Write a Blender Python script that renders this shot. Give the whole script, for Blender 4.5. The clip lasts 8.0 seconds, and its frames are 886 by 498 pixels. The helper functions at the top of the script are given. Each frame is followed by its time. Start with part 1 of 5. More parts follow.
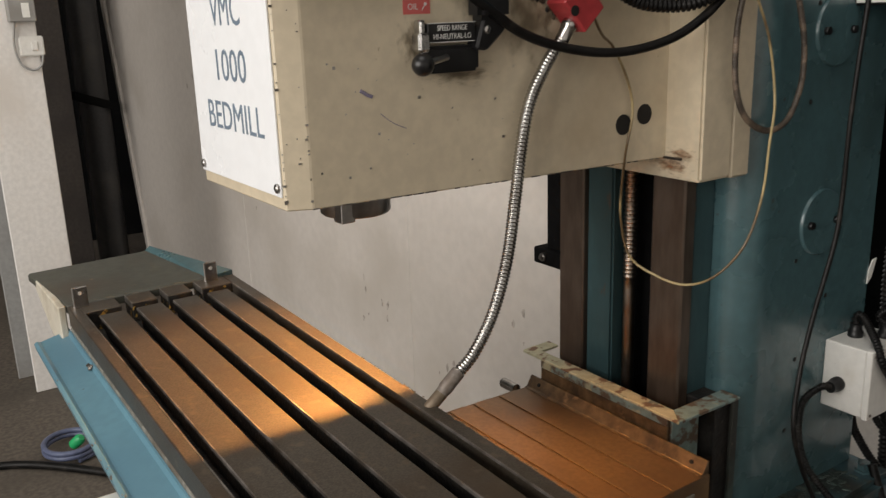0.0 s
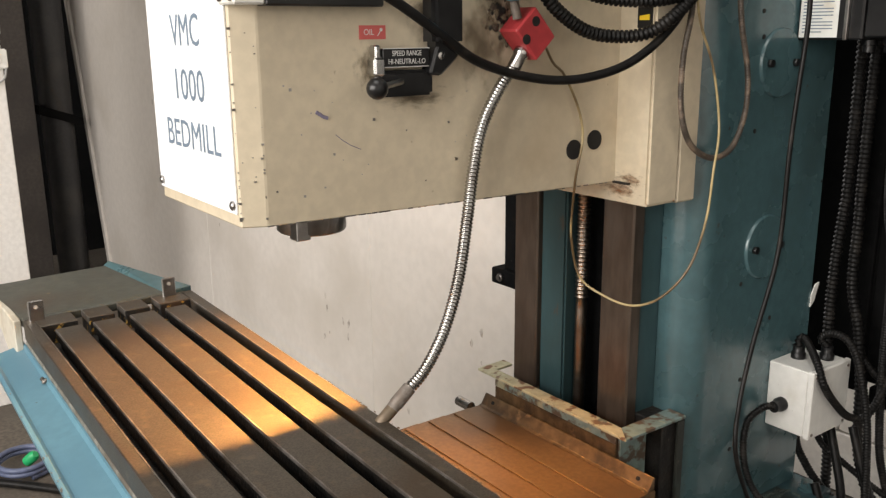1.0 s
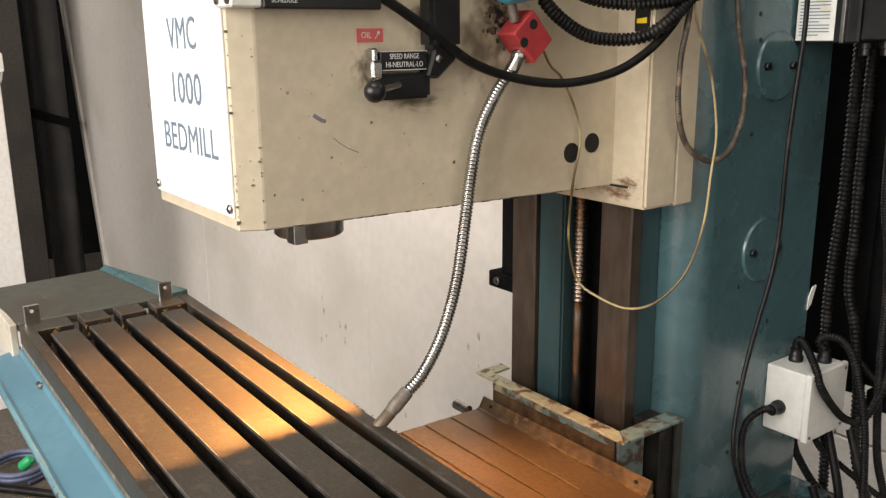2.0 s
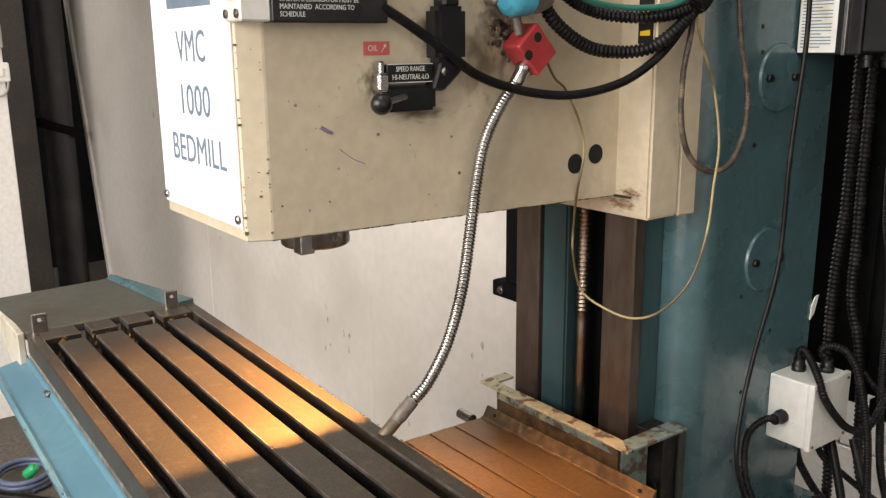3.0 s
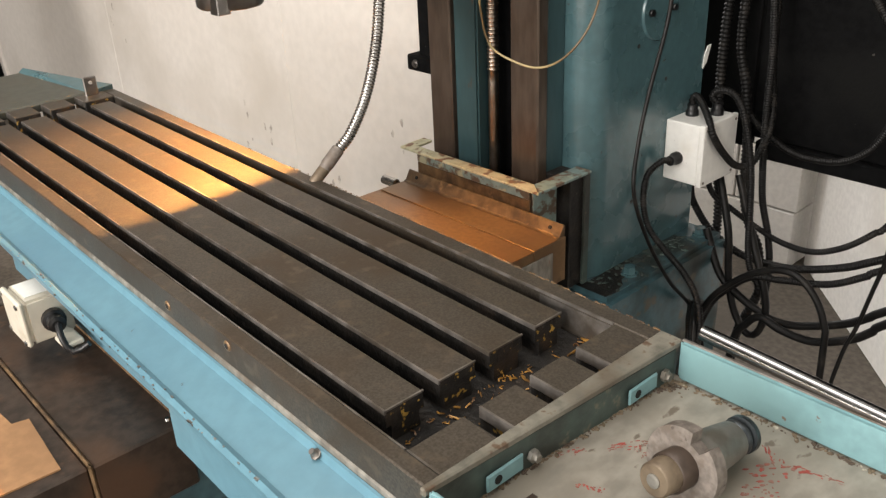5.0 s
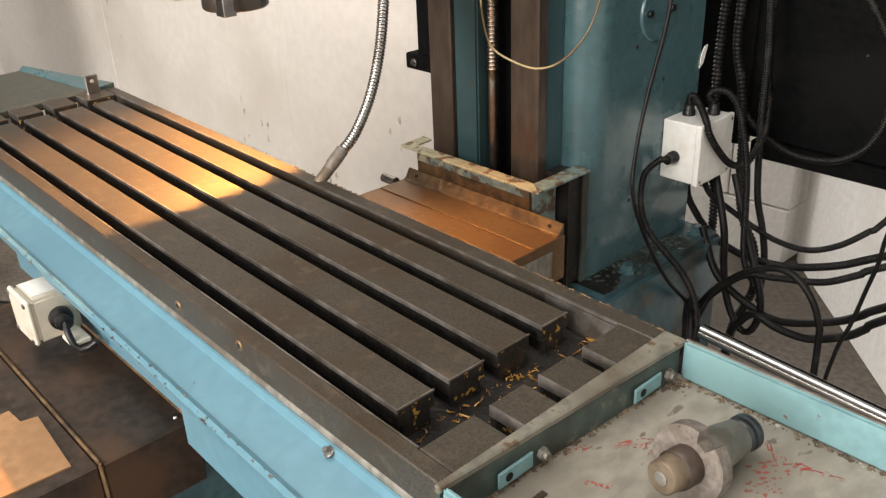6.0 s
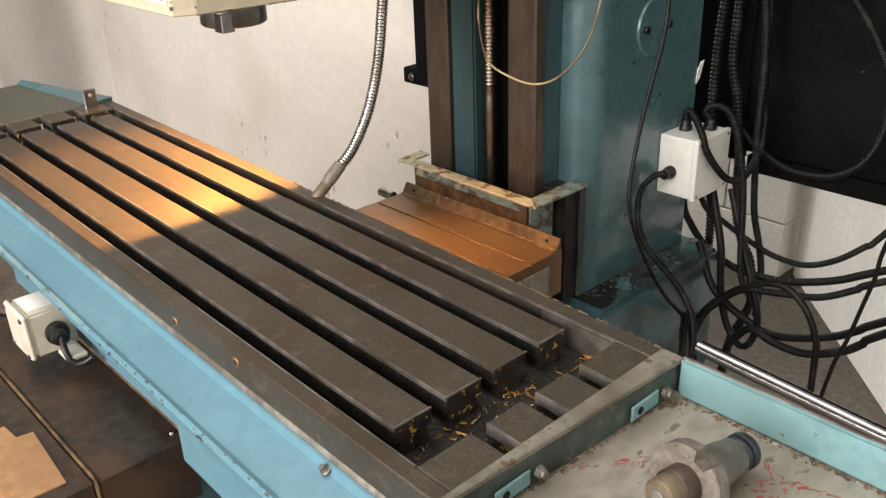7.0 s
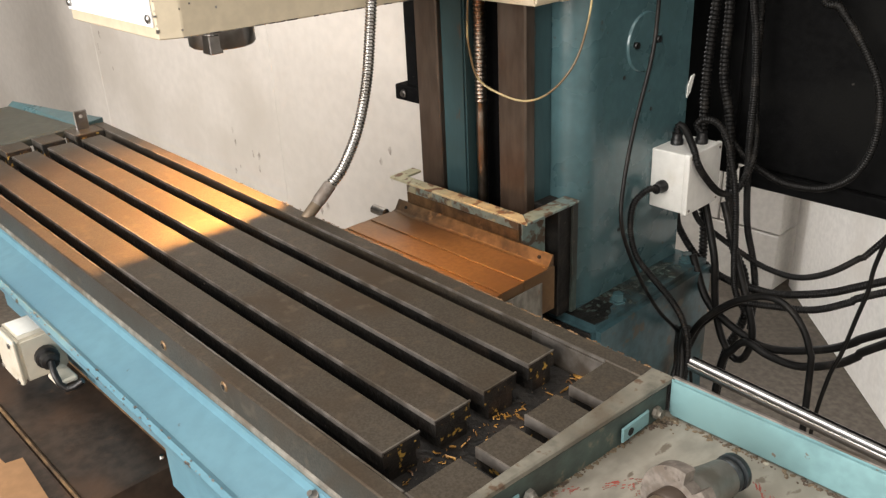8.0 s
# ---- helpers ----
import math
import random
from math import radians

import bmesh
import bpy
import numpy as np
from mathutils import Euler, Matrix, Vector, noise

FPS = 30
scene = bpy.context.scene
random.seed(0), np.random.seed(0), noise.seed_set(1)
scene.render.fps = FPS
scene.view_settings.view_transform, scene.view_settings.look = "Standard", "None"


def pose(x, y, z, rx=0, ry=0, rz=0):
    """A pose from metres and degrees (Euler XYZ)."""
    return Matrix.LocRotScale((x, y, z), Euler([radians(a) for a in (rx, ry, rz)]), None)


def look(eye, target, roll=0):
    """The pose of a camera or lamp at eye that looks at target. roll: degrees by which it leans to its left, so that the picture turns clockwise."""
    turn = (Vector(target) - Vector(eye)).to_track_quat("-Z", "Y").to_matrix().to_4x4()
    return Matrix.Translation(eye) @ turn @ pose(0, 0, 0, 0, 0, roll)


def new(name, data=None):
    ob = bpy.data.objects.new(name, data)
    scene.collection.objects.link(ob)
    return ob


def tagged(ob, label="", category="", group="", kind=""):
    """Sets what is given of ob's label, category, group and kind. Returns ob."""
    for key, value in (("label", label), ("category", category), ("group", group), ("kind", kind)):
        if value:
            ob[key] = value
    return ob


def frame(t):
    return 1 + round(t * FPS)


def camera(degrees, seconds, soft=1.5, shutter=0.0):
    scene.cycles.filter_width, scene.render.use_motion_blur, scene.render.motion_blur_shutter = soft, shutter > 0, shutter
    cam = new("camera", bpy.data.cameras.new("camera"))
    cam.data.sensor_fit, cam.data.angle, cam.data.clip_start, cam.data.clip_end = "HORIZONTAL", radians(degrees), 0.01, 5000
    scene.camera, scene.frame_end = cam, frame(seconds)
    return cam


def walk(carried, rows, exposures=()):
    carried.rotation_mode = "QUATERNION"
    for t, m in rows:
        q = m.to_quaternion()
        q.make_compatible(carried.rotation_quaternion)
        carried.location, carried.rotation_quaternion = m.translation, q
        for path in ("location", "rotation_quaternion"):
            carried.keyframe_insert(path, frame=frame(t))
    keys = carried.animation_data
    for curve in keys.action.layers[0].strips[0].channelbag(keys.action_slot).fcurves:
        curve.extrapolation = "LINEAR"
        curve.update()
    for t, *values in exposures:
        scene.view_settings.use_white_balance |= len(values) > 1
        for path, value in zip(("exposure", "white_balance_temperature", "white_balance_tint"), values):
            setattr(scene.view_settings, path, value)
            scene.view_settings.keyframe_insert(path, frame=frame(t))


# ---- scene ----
cam = camera(54.3, 8.0, soft=1.3, shutter=0.5)
PATH = [
    (0, (0.351, -0.32, 1.398), (-1.248, 0.757, 0.865), -1.9),
    (0.5, (0.38, -0.324, 1.405), (-1.202, 0.79, 0.899), -1.2),
    (1, (0.385, -0.321, 1.403), (-1.18, 0.826, 0.914), -0.5),
    (1.5, (0.382, -0.319, 1.402), (-1.176, 0.836, 0.915), -0.5),
    (3, (0.388, -0.33, 1.407), (-1.18, 0.823, 0.945), -0.5),
    (3.5, (0.401, -0.336, 1.411), (-1.148, 0.837, 0.94), -0.3),
    (4, (0.439, -0.359, 1.397), (-1.039, 0.816, 0.738), -1.5),
    (4.5, (0.48, -0.382, 1.354), (-0.904, 0.785, 0.504), -3.3),
    (6, (0.477, -0.422, 1.372), (-0.852, 0.777, 0.481), -2.3),
    (6.5, (0.475, -0.418, 1.375), (-0.859, 0.785, 0.497), -2.4),
    (7, (0.476, -0.421, 1.377), (-0.857, 0.792, 0.51), -2.1),
    (7.5, (0.477, -0.418, 1.379), (-0.859, 0.802, 0.528), -2.1),
    (8, (0.478, -0.409, 1.383), (-0.86, 0.817, 0.542), -2.7),
]
EXPOSURES = [(0.0, -0.98), (0.5, -0.74), (1.0, -0.32), (1.5, -0.26), (3.5, -0.26), (4.0, -0.48), (4.5, -0.17), (6.0, -0.03), (8.0, -0.06)]
walk(cam, [(t, look(eye, target, roll)) for t, eye, target, roll in PATH], EXPOSURES)

# ---- world and lights ----
world = bpy.data.worlds.new("sky")
scene.world = world
world.use_nodes = True
wn, wl = world.node_tree.nodes, world.node_tree.links
sky = wn.new("ShaderNodeTexSky")
sky.sky_type = "NISHITA"
sky.sun_disc = False
sky.sun_elevation, sky.sun_rotation = radians(40), radians(200)
wl.new(sky.outputs["Color"], wn["Background"].inputs["Color"])
wn["Background"].inputs["Strength"].default_value = 0.1


def area_lamp(name, eye, target, size, size_y, watts, color):
    data = bpy.data.lights.new(name, "AREA")
    data.shape, data.size, data.size_y, data.energy, data.color = "RECTANGLE", size, size_y, watts, color
    ob = new(name, data)
    ob.matrix_world = look(eye, target)
    return ob


# daylight from an unseen front doorway; the overhead lamp is an added fill
area_lamp("door_daylight", (0.0, -4.85, 2.45), (-0.4, 0, 1.4), 4.8, 3.0, 545, (1.0, 0.935, 0.87))
area_lamp("overhead_fill", (-0.8, -0.8, 4.85), (-0.8, -0.6, 0), 4.2, 1.7, 135, (1.0, 0.955, 0.90))
# Aisle and side lamps are added fills; no such windows are known
area_lamp("aisle_fill", (-2.9, 2.38, 1.7), (-0.3, 1.75, 0.5), 2.0, 1.8, 105, (1.0, 0.97, 0.94))
area_lamp("side_fill", (3.9, -1.2, 2.4), (-0.5, 0.3, 1.2), 2.4, 1.8, 14, (1.0, 0.95, 0.89))
# warm halogen work light on the far flank of the milling head
halogen = bpy.data.lights.new("halogen_work_light", "SPOT")
halogen.energy, halogen.color = 97, (1.0, 0.43, 0.10)
halogen.spot_size, halogen.spot_blend, halogen.shadow_soft_size = radians(102), 0.8, 0.012
new("halogen_work_light", halogen).matrix_world = look((-0.985, 0.35, 1.405), (-0.54, 0.11, 0.92))


# ---- materials ----
def material(name, base, rough=0.5, metal=0.0, second=None, mask=(6.0, 0.5, 0.7), third=None, mask3=(30.0, 0.62, 0.72),
             grain=0.06, grain_scale=60.0, bump=0.15, bump_scale=120.0, rough_var=0.12, stretch=(1, 1, 1), spec=0.5, coat=0.0):
    """Base colour with fine grain, a second colour in large stains and a third in small chips, uneven gloss and fine relief."""
    m = bpy.data.materials.new(name)
    m.use_nodes = True
    n, l = m.node_tree.nodes, m.node_tree.links
    bsdf = n["Principled BSDF"]
    tex = n.new("ShaderNodeTexCoord")
    mapping = n.new("ShaderNodeMapping")
    mapping.inputs["Scale"].default_value = stretch
    l.new(tex.outputs["Object"], mapping.inputs["Vector"])

    def noise_at(scale, detail=6.0):
        t = n.new("ShaderNodeTexNoise")
        t.inputs["Scale"].default_value, t.inputs["Detail"].default_value = scale, detail
        l.new(mapping.outputs["Vector"], t.inputs["Vector"])
        return t.outputs["Fac"]

    def ramp(fac, lo, hi):
        r = n.new("ShaderNodeMapRange")
        r.interpolation_type = "SMOOTHSTEP"
        r.inputs["From Min"].default_value, r.inputs["From Max"].default_value = lo, hi
        l.new(fac, r.inputs["Value"])
        return r.outputs["Result"]

    def mix(fac, a, b):
        x = n.new("ShaderNodeMix")
        x.data_type = "RGBA"
        l.new(fac, x.inputs["Factor"])
        for sock, v in ((x.inputs["A"], a), (x.inputs["B"], b)):
            if isinstance(v, tuple):
                sock.default_value = (*v, 1)
            else:
                l.new(v, sock)
        return x.outputs["Result"]

    fine = noise_at(grain_scale)
    col = mix(ramp(fine, 0.3, 0.7), tuple(c * (1 - grain * 2.2) for c in base), tuple(min(1, c * (1 + grain * 1.6)) for c in base))
    if second:
        col = mix(ramp(noise_at(mask[0], 8.0), mask[1], mask[2]), col, second)
    if third:
        col = mix(ramp(noise_at(mask3[0], 5.0), mask3[1], mask3[2]), col, third)
    l.new(col, bsdf.inputs["Base Color"])
    rr = n.new("ShaderNodeMapRange")
    rr.inputs["To Min"].default_value, rr.inputs["To Max"].default_value = max(0.02, rough - rough_var), min(1, rough + rough_var)
    l.new(noise_at(9.0), rr.inputs["Value"])
    l.new(rr.outputs["Result"], bsdf.inputs["Roughness"])
    bsdf.inputs["Metallic"].default_value = metal
    bsdf.inputs["Specular IOR Level"].default_value = spec
    bsdf.inputs["Coat Weight"].default_value = coat
    if bump:
        b = n.new("ShaderNodeBump")
        b.inputs["Strength"].default_value, b.inputs["Distance"].default_value = bump, 0.002
        l.new(noise_at(bump_scale, 4.0), b.inputs["Height"])
        l.new(b.outputs["Normal"], bsdf.inputs["Normal"])
    return m


TEAL = material("teal_machine_paint", (0.062, 0.124, 0.138), 0.27, spec=0.8, coat=0.25, rough_var=0.08, second=(0.044, 0.082, 0.088), mask=(4, 0.5, 0.75), third=(0.05, 0.045, 0.04), mask3=(45, 0.69, 0.74), grain=0.05, bump=0.2, bump_scale=60)
BLUE = material("sky_blue_tray_paint", (0.115, 0.235, 0.295), 0.36, spec=0.45, second=(0.096, 0.20, 0.262), mask=(3, 0.45, 0.7), third=(0.07, 0.075, 0.075), mask3=(55, 0.71, 0.75), grain=0.03, bump=0.08)
CREAM = material("cream_machine_paint", (0.60, 0.52, 0.385), 0.45, second=(0.47, 0.38, 0.255), mask=(3.5, 0.52, 0.8), third=(0.22, 0.16, 0.09), mask3=(38, 0.71, 0.78), grain=0.03, bump=0.12, bump_scale=70)
STEEL_TOP = material("oily_ground_steel", (0.098, 0.083, 0.066), 0.44, 0.6, second=(0.082, 0.058, 0.038), mask=(7, 0.45, 0.72), third=(0.140, 0.108, 0.078), mask3=(55, 0.55, 0.76), grain=0.12, grain_scale=420, bump=0.07, bump_scale=420, rough_var=0.16)
STEEL_EDGE = material("worn_bright_steel_edge", (0.24, 0.22, 0.20), 0.42, 0.7, second=(0.12, 0.10, 0.08), mask=(22, 0.42, 0.62), grain=0.12)
STEEL_SIDE = material("dull_steel_flank", (0.265, 0.25, 0.218), 0.5, 0.35, second=(0.155, 0.125, 0.095), mask=(16, 0.46, 0.68), third=(0.24, 0.115, 0.06), mask3=(34, 0.67, 0.75), grain=0.14, grain_scale=90, bump=0.25, stretch=(1, 1, 0.45))
# Swarf grime; its black also paints the slit shadow under the head
SWARF_AND_SHADE = material("black_swarf_and_shade", (0.014, 0.012, 0.010), 0.6, 0.0, second=(0.045, 0.026, 0.015), mask=(25, 0.5, 0.7), third=(0.40, 0.24, 0.045), mask3=(110, 0.595, 0.65), grain=0.3, bump=0.8, bump_scale=150)
# Oily grime; also the painted shade of slots, gaps and recesses
GRIME_AND_SHADE = material("black_grime_and_shade", (0.010, 0.0085, 0.007), 0.55, 0.0, second=(0.022, 0.016, 0.012), mask=(25, 0.5, 0.7), third=(0.10, 0.08, 0.06), mask3=(160, 0.68, 0.74), grain=0.3, bump=0.8, bump_scale=150)
SWARF = material("brass_coloured_swarf", (0.42, 0.22, 0.045), 0.4, 0.3, second=(0.12, 0.06, 0.025), mask=(40, 0.45, 0.6), grain=0.2)
RUST = material("oily_brown_sheet_steel", (0.235, 0.145, 0.072), 0.34, 0.35, second=(0.14, 0.082, 0.042), mask=(5, 0.42, 0.72), third=(0.10, 0.06, 0.034), mask3=(11, 0.62, 0.74), grain=0.06, grain_scale=120, bump=0.06, bump_scale=25)
RUST_DARK = material("grimy_brown_sheet_steel", (0.19, 0.118, 0.06), 0.45, 0.4, second=(0.07, 0.046, 0.03), mask=(16, 0.45, 0.65), third=(0.30, 0.18, 0.09), mask3=(40, 0.62, 0.72), grain=0.15, bump=0.3)
DARK_SHEET = material("dark_stained_sheet_steel", (0.052, 0.037, 0.028), 0.42, 0.3, second=(0.095, 0.053, 0.032), mask=(7, 0.45, 0.68), third=(0.15, 0.085, 0.05), mask3=(24, 0.62, 0.74), grain=0.16, bump=0.15)
WAY = material("brown_oiled_way_steel", (0.120, 0.090, 0.070), 0.32, 0.6, second=(0.072, 0.046, 0.033), mask=(5, 0.45, 0.7), third=(0.20, 0.165, 0.14), mask3=(9, 0.58, 0.75), grain=0.1, bump=0.1, stretch=(1, 1, 0.25))
BAR_STEEL = material("drawn_bright_bar", (0.44, 0.44, 0.44), 0.20, 1.0, second=(0.33, 0.32, 0.31), mask=(6, 0.5, 0.7), grain=0.04, bump=0.02, rough_var=0.06)
CHROME = material("polished_steel", (0.55, 0.55, 0.54), 0.22, 1.0, second=(0.36, 0.34, 0.32), mask=(14, 0.5, 0.7), grain=0.04, bump=0.03, rough_var=0.06)
HOSE_STEEL = material("ribbed_hose_steel", (0.50, 0.495, 0.48), 0.24, 1.0, second=(0.24, 0.22, 0.20), mask=(14, 0.45, 0.7), grain=0.05, bump=0.03, rough_var=0.06)
# Dirty green, darkened to hold the shade of the faces it covers
GREEN_WALL = material("dirty_shaded_green_paint", (0.06, 0.085, 0.075), 0.5, second=(0.03, 0.032, 0.027), mask=(12, 0.42, 0.66), third=(0.20, 0.17, 0.12), mask3=(30, 0.64, 0.72), grain=0.1, bump=0.3)
SCREW = material("oily_lead_screw_steel", (0.42, 0.35, 0.29), 0.3, 1.0, second=(0.24, 0.13, 0.07), mask=(5, 0.45, 0.65), grain=0.08)
DARK_STEEL = material("dark_spindle_steel", (0.36, 0.345, 0.33), 0.3, 1.0, second=(0.19, 0.16, 0.14), mask=(9, 0.5, 0.7), grain=0.06)
TOOL = material("brown_grey_tool_steel", (0.205, 0.178, 0.155), 0.5, 0.3, second=(0.15, 0.122, 0.10), mask=(60, 0.45, 0.65), third=(0.08, 0.06, 0.05), mask3=(110, 0.66, 0.74), grain=0.12, grain_scale=180)
BRASS = material("stained_bronze_sleeve", (0.175, 0.135, 0.092), 0.48, 0.4, second=(0.11, 0.08, 0.055), mask=(40, 0.45, 0.65), grain=0.1)
WHITE = material("white_sign_enamel", (0.86, 0.88, 0.90), 0.3, grain=0.01, bump=0.02)
INK = material("slate_blue_lettering", (0.15, 0.20, 0.26), 0.5, grain=0.04, bump=0)
BOXWHITE = material("white_box_enamel", (0.78, 0.77, 0.73), 0.4, second=(0.62, 0.58, 0.5), mask=(9, 0.55, 0.75), third=(0.25, 0.22, 0.2), mask3=(70, 0.71, 0.75), grain=0.02, bump=0.05)
IVORY = material("ivory_plastic", (0.58, 0.54, 0.45), 0.45, second=(0.45, 0.40, 0.31), mask=(18, 0.5, 0.7), grain=0.03, bump=0.05)
BLACK = material("black_plastic", (0.010, 0.010, 0.0105), 0.33, spec=0.4, second=(0.018, 0.018, 0.018), mask=(20, 0.5, 0.7), grain=0.1, bump=0.05)
CABLE = material("black_cable_sheath", (0.0065, 0.0062, 0.006), 0.42, spec=0.2, second=(0.019, 0.017, 0.015), mask=(25, 0.52, 0.7), grain=0.1, bump=0.05)
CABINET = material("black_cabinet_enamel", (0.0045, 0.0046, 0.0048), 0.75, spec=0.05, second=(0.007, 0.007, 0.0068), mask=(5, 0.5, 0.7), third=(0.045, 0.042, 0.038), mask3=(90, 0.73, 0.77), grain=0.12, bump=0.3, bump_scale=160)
RED = material("red_painted_block", (0.42, 0.045, 0.05), 0.42, second=(0.30, 0.035, 0.035), mask=(25, 0.5, 0.7), grain=0.06, bump=0.1)
PINK = material("red_sticker", (0.62, 0.13, 0.12), 0.4, grain=0.03, bump=0)
TUBE = material("yellowed_nylon_tube", (0.42, 0.33, 0.165), 0.3, second=(0.13, 0.085, 0.04), mask=(7, 0.44, 0.55), grain=0.05, bump=0)
HOSE_BROWN = material("stained_rubber_hose", (0.07, 0.055, 0.042), 0.42, second=(0.19, 0.14, 0.10), mask=(40, 0.5, 0.66), grain=0.15, bump=0.2)
GREEN = material("green_hose_rubber", (0.03, 0.16, 0.12), 0.35, grain=0.05)
GREENGREY = material("grey_green_plate_paint", (0.072, 0.074, 0.060), 0.5, 0.1, second=(0.062, 0.048, 0.034), mask=(4, 0.48, 0.7), third=(0.2, 0.13, 0.08), mask3=(25, 0.66, 0.74), grain=0.07, bump=0.2)
TEAL_OILY = material("oil_blackened_teal_paint", (0.052, 0.108, 0.126), 0.34, spec=0.6, second=(0.026, 0.030, 0.026), mask=(6, 0.44, 0.60), third=(0.10, 0.085, 0.06), mask3=(22, 0.62, 0.70), grain=0.1, bump=0.35, bump_scale=50)
TOOL_GREY = material("grey_taper_steel", (0.225, 0.215, 0.19), 0.45, 0.4, second=(0.15, 0.135, 0.11), mask=(45, 0.45, 0.68), grain=0.1)
TOOL_BLUE = material("blued_ring_steel", (0.055, 0.066, 0.072), 0.4, 0.6, second=(0.035, 0.035, 0.035), mask=(60, 0.45, 0.65), grain=0.1)
REDMARK = material("red_marking_smear", (0.30, 0.055, 0.04), 0.6, second=(0.22, 0.11, 0.085), mask=(90, 0.42, 0.58), grain=0.15)
# Darker copy of the teal: the head's shadow is put into its colour
TEAL_HEAD_SHADE = material("oily_teal_with_head_shade", (0.036, 0.074, 0.082), 0.32, spec=0.5, second=(0.024, 0.045, 0.048), mask=(5, 0.45, 0.7), third=(0.06, 0.045, 0.035), mask3=(45, 0.68, 0.74), grain=0.06, bump=0.15, stretch=(1, 1, 0.3))
TRAYBLUE = material("chipped_turquoise_tray_paint", (0.18, 0.325, 0.345), 0.42, second=(0.165, 0.29, 0.30), mask=(8, 0.48, 0.7), third=(0.15, 0.115, 0.085), mask3=(70, 0.665, 0.70), grain=0.06, bump=0.15)
TRAYGREY = material("stained_tray_floor", (0.255, 0.235, 0.196), 0.5, second=(0.20, 0.18, 0.145), mask=(16, 0.42, 0.66), third=(0.13, 0.105, 0.08), mask3=(60, 0.65, 0.72), stretch=(1, 0.6, 1), grain=0.10, bump=0.25)
RUSTDIRT = material("crumbly_brown_dirt", (0.20, 0.15, 0.095), 0.85, second=(0.07, 0.05, 0.035), mask=(60, 0.45, 0.6), third=(0.40, 0.37, 0.30), mask3=(90, 0.6, 0.68), grain=0.25, bump=0.9, bump_scale=200)
RIMGREY = material("worn_grey_rim_paint", (0.165, 0.155, 0.125), 0.5, second=(0.11, 0.092, 0.068), mask=(30, 0.45, 0.66), third=(0.10, 0.062, 0.038), mask3=(60, 0.63, 0.71), grain=0.16, bump=0.3)
LEDGE = material("chipped_cream_angle_iron", (0.42, 0.40, 0.27), 0.5, second=(0.15, 0.08, 0.045), mask=(55, 0.52, 0.60), third=(0.10, 0.13, 0.12), mask3=(16, 0.6, 0.66), grain=0.08, bump=0.3)
LEDGE_TEAL = material("chipped_teal_angle_iron", (0.20, 0.27, 0.25), 0.5, second=(0.11, 0.075, 0.05), mask=(50, 0.48, 0.58), third=(0.38, 0.36, 0.24), mask3=(22, 0.6, 0.68), grain=0.08, bump=0.3)
WALLP = material("off_white_wall_sheet", (0.58, 0.54, 0.495), 0.55, second=(0.46, 0.42, 0.37), mask=(1.6, 0.45, 0.75), third=(0.38, 0.33, 0.28), mask3=(14, 0.735, 0.79), grain=0.02, grain_scale=30, bump=0.12, bump_scale=25)
SCUFF = material("grey_scuff", (0.32, 0.285, 0.25), 0.7, second=(0.46, 0.42, 0.375), mask=(40, 0.45, 0.6), grain=0.1)
PLASTER = material("white_plaster", (0.76, 0.74, 0.71), 0.7, second=(0.66, 0.62, 0.57), mask=(2.2, 0.5, 0.75), third=(0.4, 0.37, 0.33), mask3=(18, 0.72, 0.78), grain=0.03, bump=0.25, bump_scale=30)
CONCRETE = material("dusty_concrete", (0.105, 0.088, 0.070), 0.75, second=(0.068, 0.057, 0.045), mask=(1.5, 0.45, 0.72), third=(0.16, 0.135, 0.11), mask3=(9, 0.62, 0.75), grain=0.14, bump=0.5, bump_scale=40)
ROOF = material("grey_roof_sheet", (0.45, 0.45, 0.45), 0.6, second=(0.36, 0.35, 0.34), mask=(1.0, 0.5, 0.7))
GREYPAINT = material("grey_post_paint", (0.33, 0.33, 0.32), 0.5, second=(0.24, 0.23, 0.21), mask=(4, 0.5, 0.7), grain=0.04)
POSTDARK = material("dark_brown_post_paint", (0.035, 0.029, 0.025), 0.55, second=(0.022, 0.018, 0.016), mask=(4, 0.45, 0.7), grain=0.1, bump=0.2)
PIPE = material("black_pipe_paint", (0.028, 0.028, 0.03), 0.4, second=(0.05, 0.048, 0.045), mask=(4, 0.5, 0.7), grain=0.08)
CARD = material("brown_cardboard", (0.34, 0.185, 0.085), 0.8, second=(0.26, 0.14, 0.065), mask=(8, 0.5, 0.7), grain=0.07)
PAPER = material("white_paper_label", (0.78, 0.78, 0.74), 0.6, second=(0.6, 0.52, 0.38), mask=(9, 0.58, 0.72), grain=0.02)
HOLE = material("dark_bore", (0.008, 0.007, 0.006), 0.8, grain=0.1, bump=0)
YELLOW = material("yellow_warning_stripe", (0.75, 0.52, 0.02), 0.45, grain=0.02, bump=0)
LETTER = material("pale_engraved_lettering", (0.68, 0.68, 0.66), 0.5, grain=0.02, bump=0)
LUBE = material("sky_blue_bowl_paint", (0.07, 0.36, 0.52), 0.35, second=(0.04, 0.2, 0.28), mask=(30, 0.5, 0.7), third=(0.12, 0.10, 0.08), mask3=(40, 0.62, 0.7), grain=0.08)
GREENPLUG = material("green_plug_plastic", (0.02, 0.35, 0.12), 0.4, grain=0.03)
BLUECABLE = material("blue_grey_cable", (0.10, 0.12, 0.20), 0.45, grain=0.05)
PENCIL = material("violet_pen_mark", (0.20, 0.18, 0.26), 0.6, grain=0.05, bump=0)


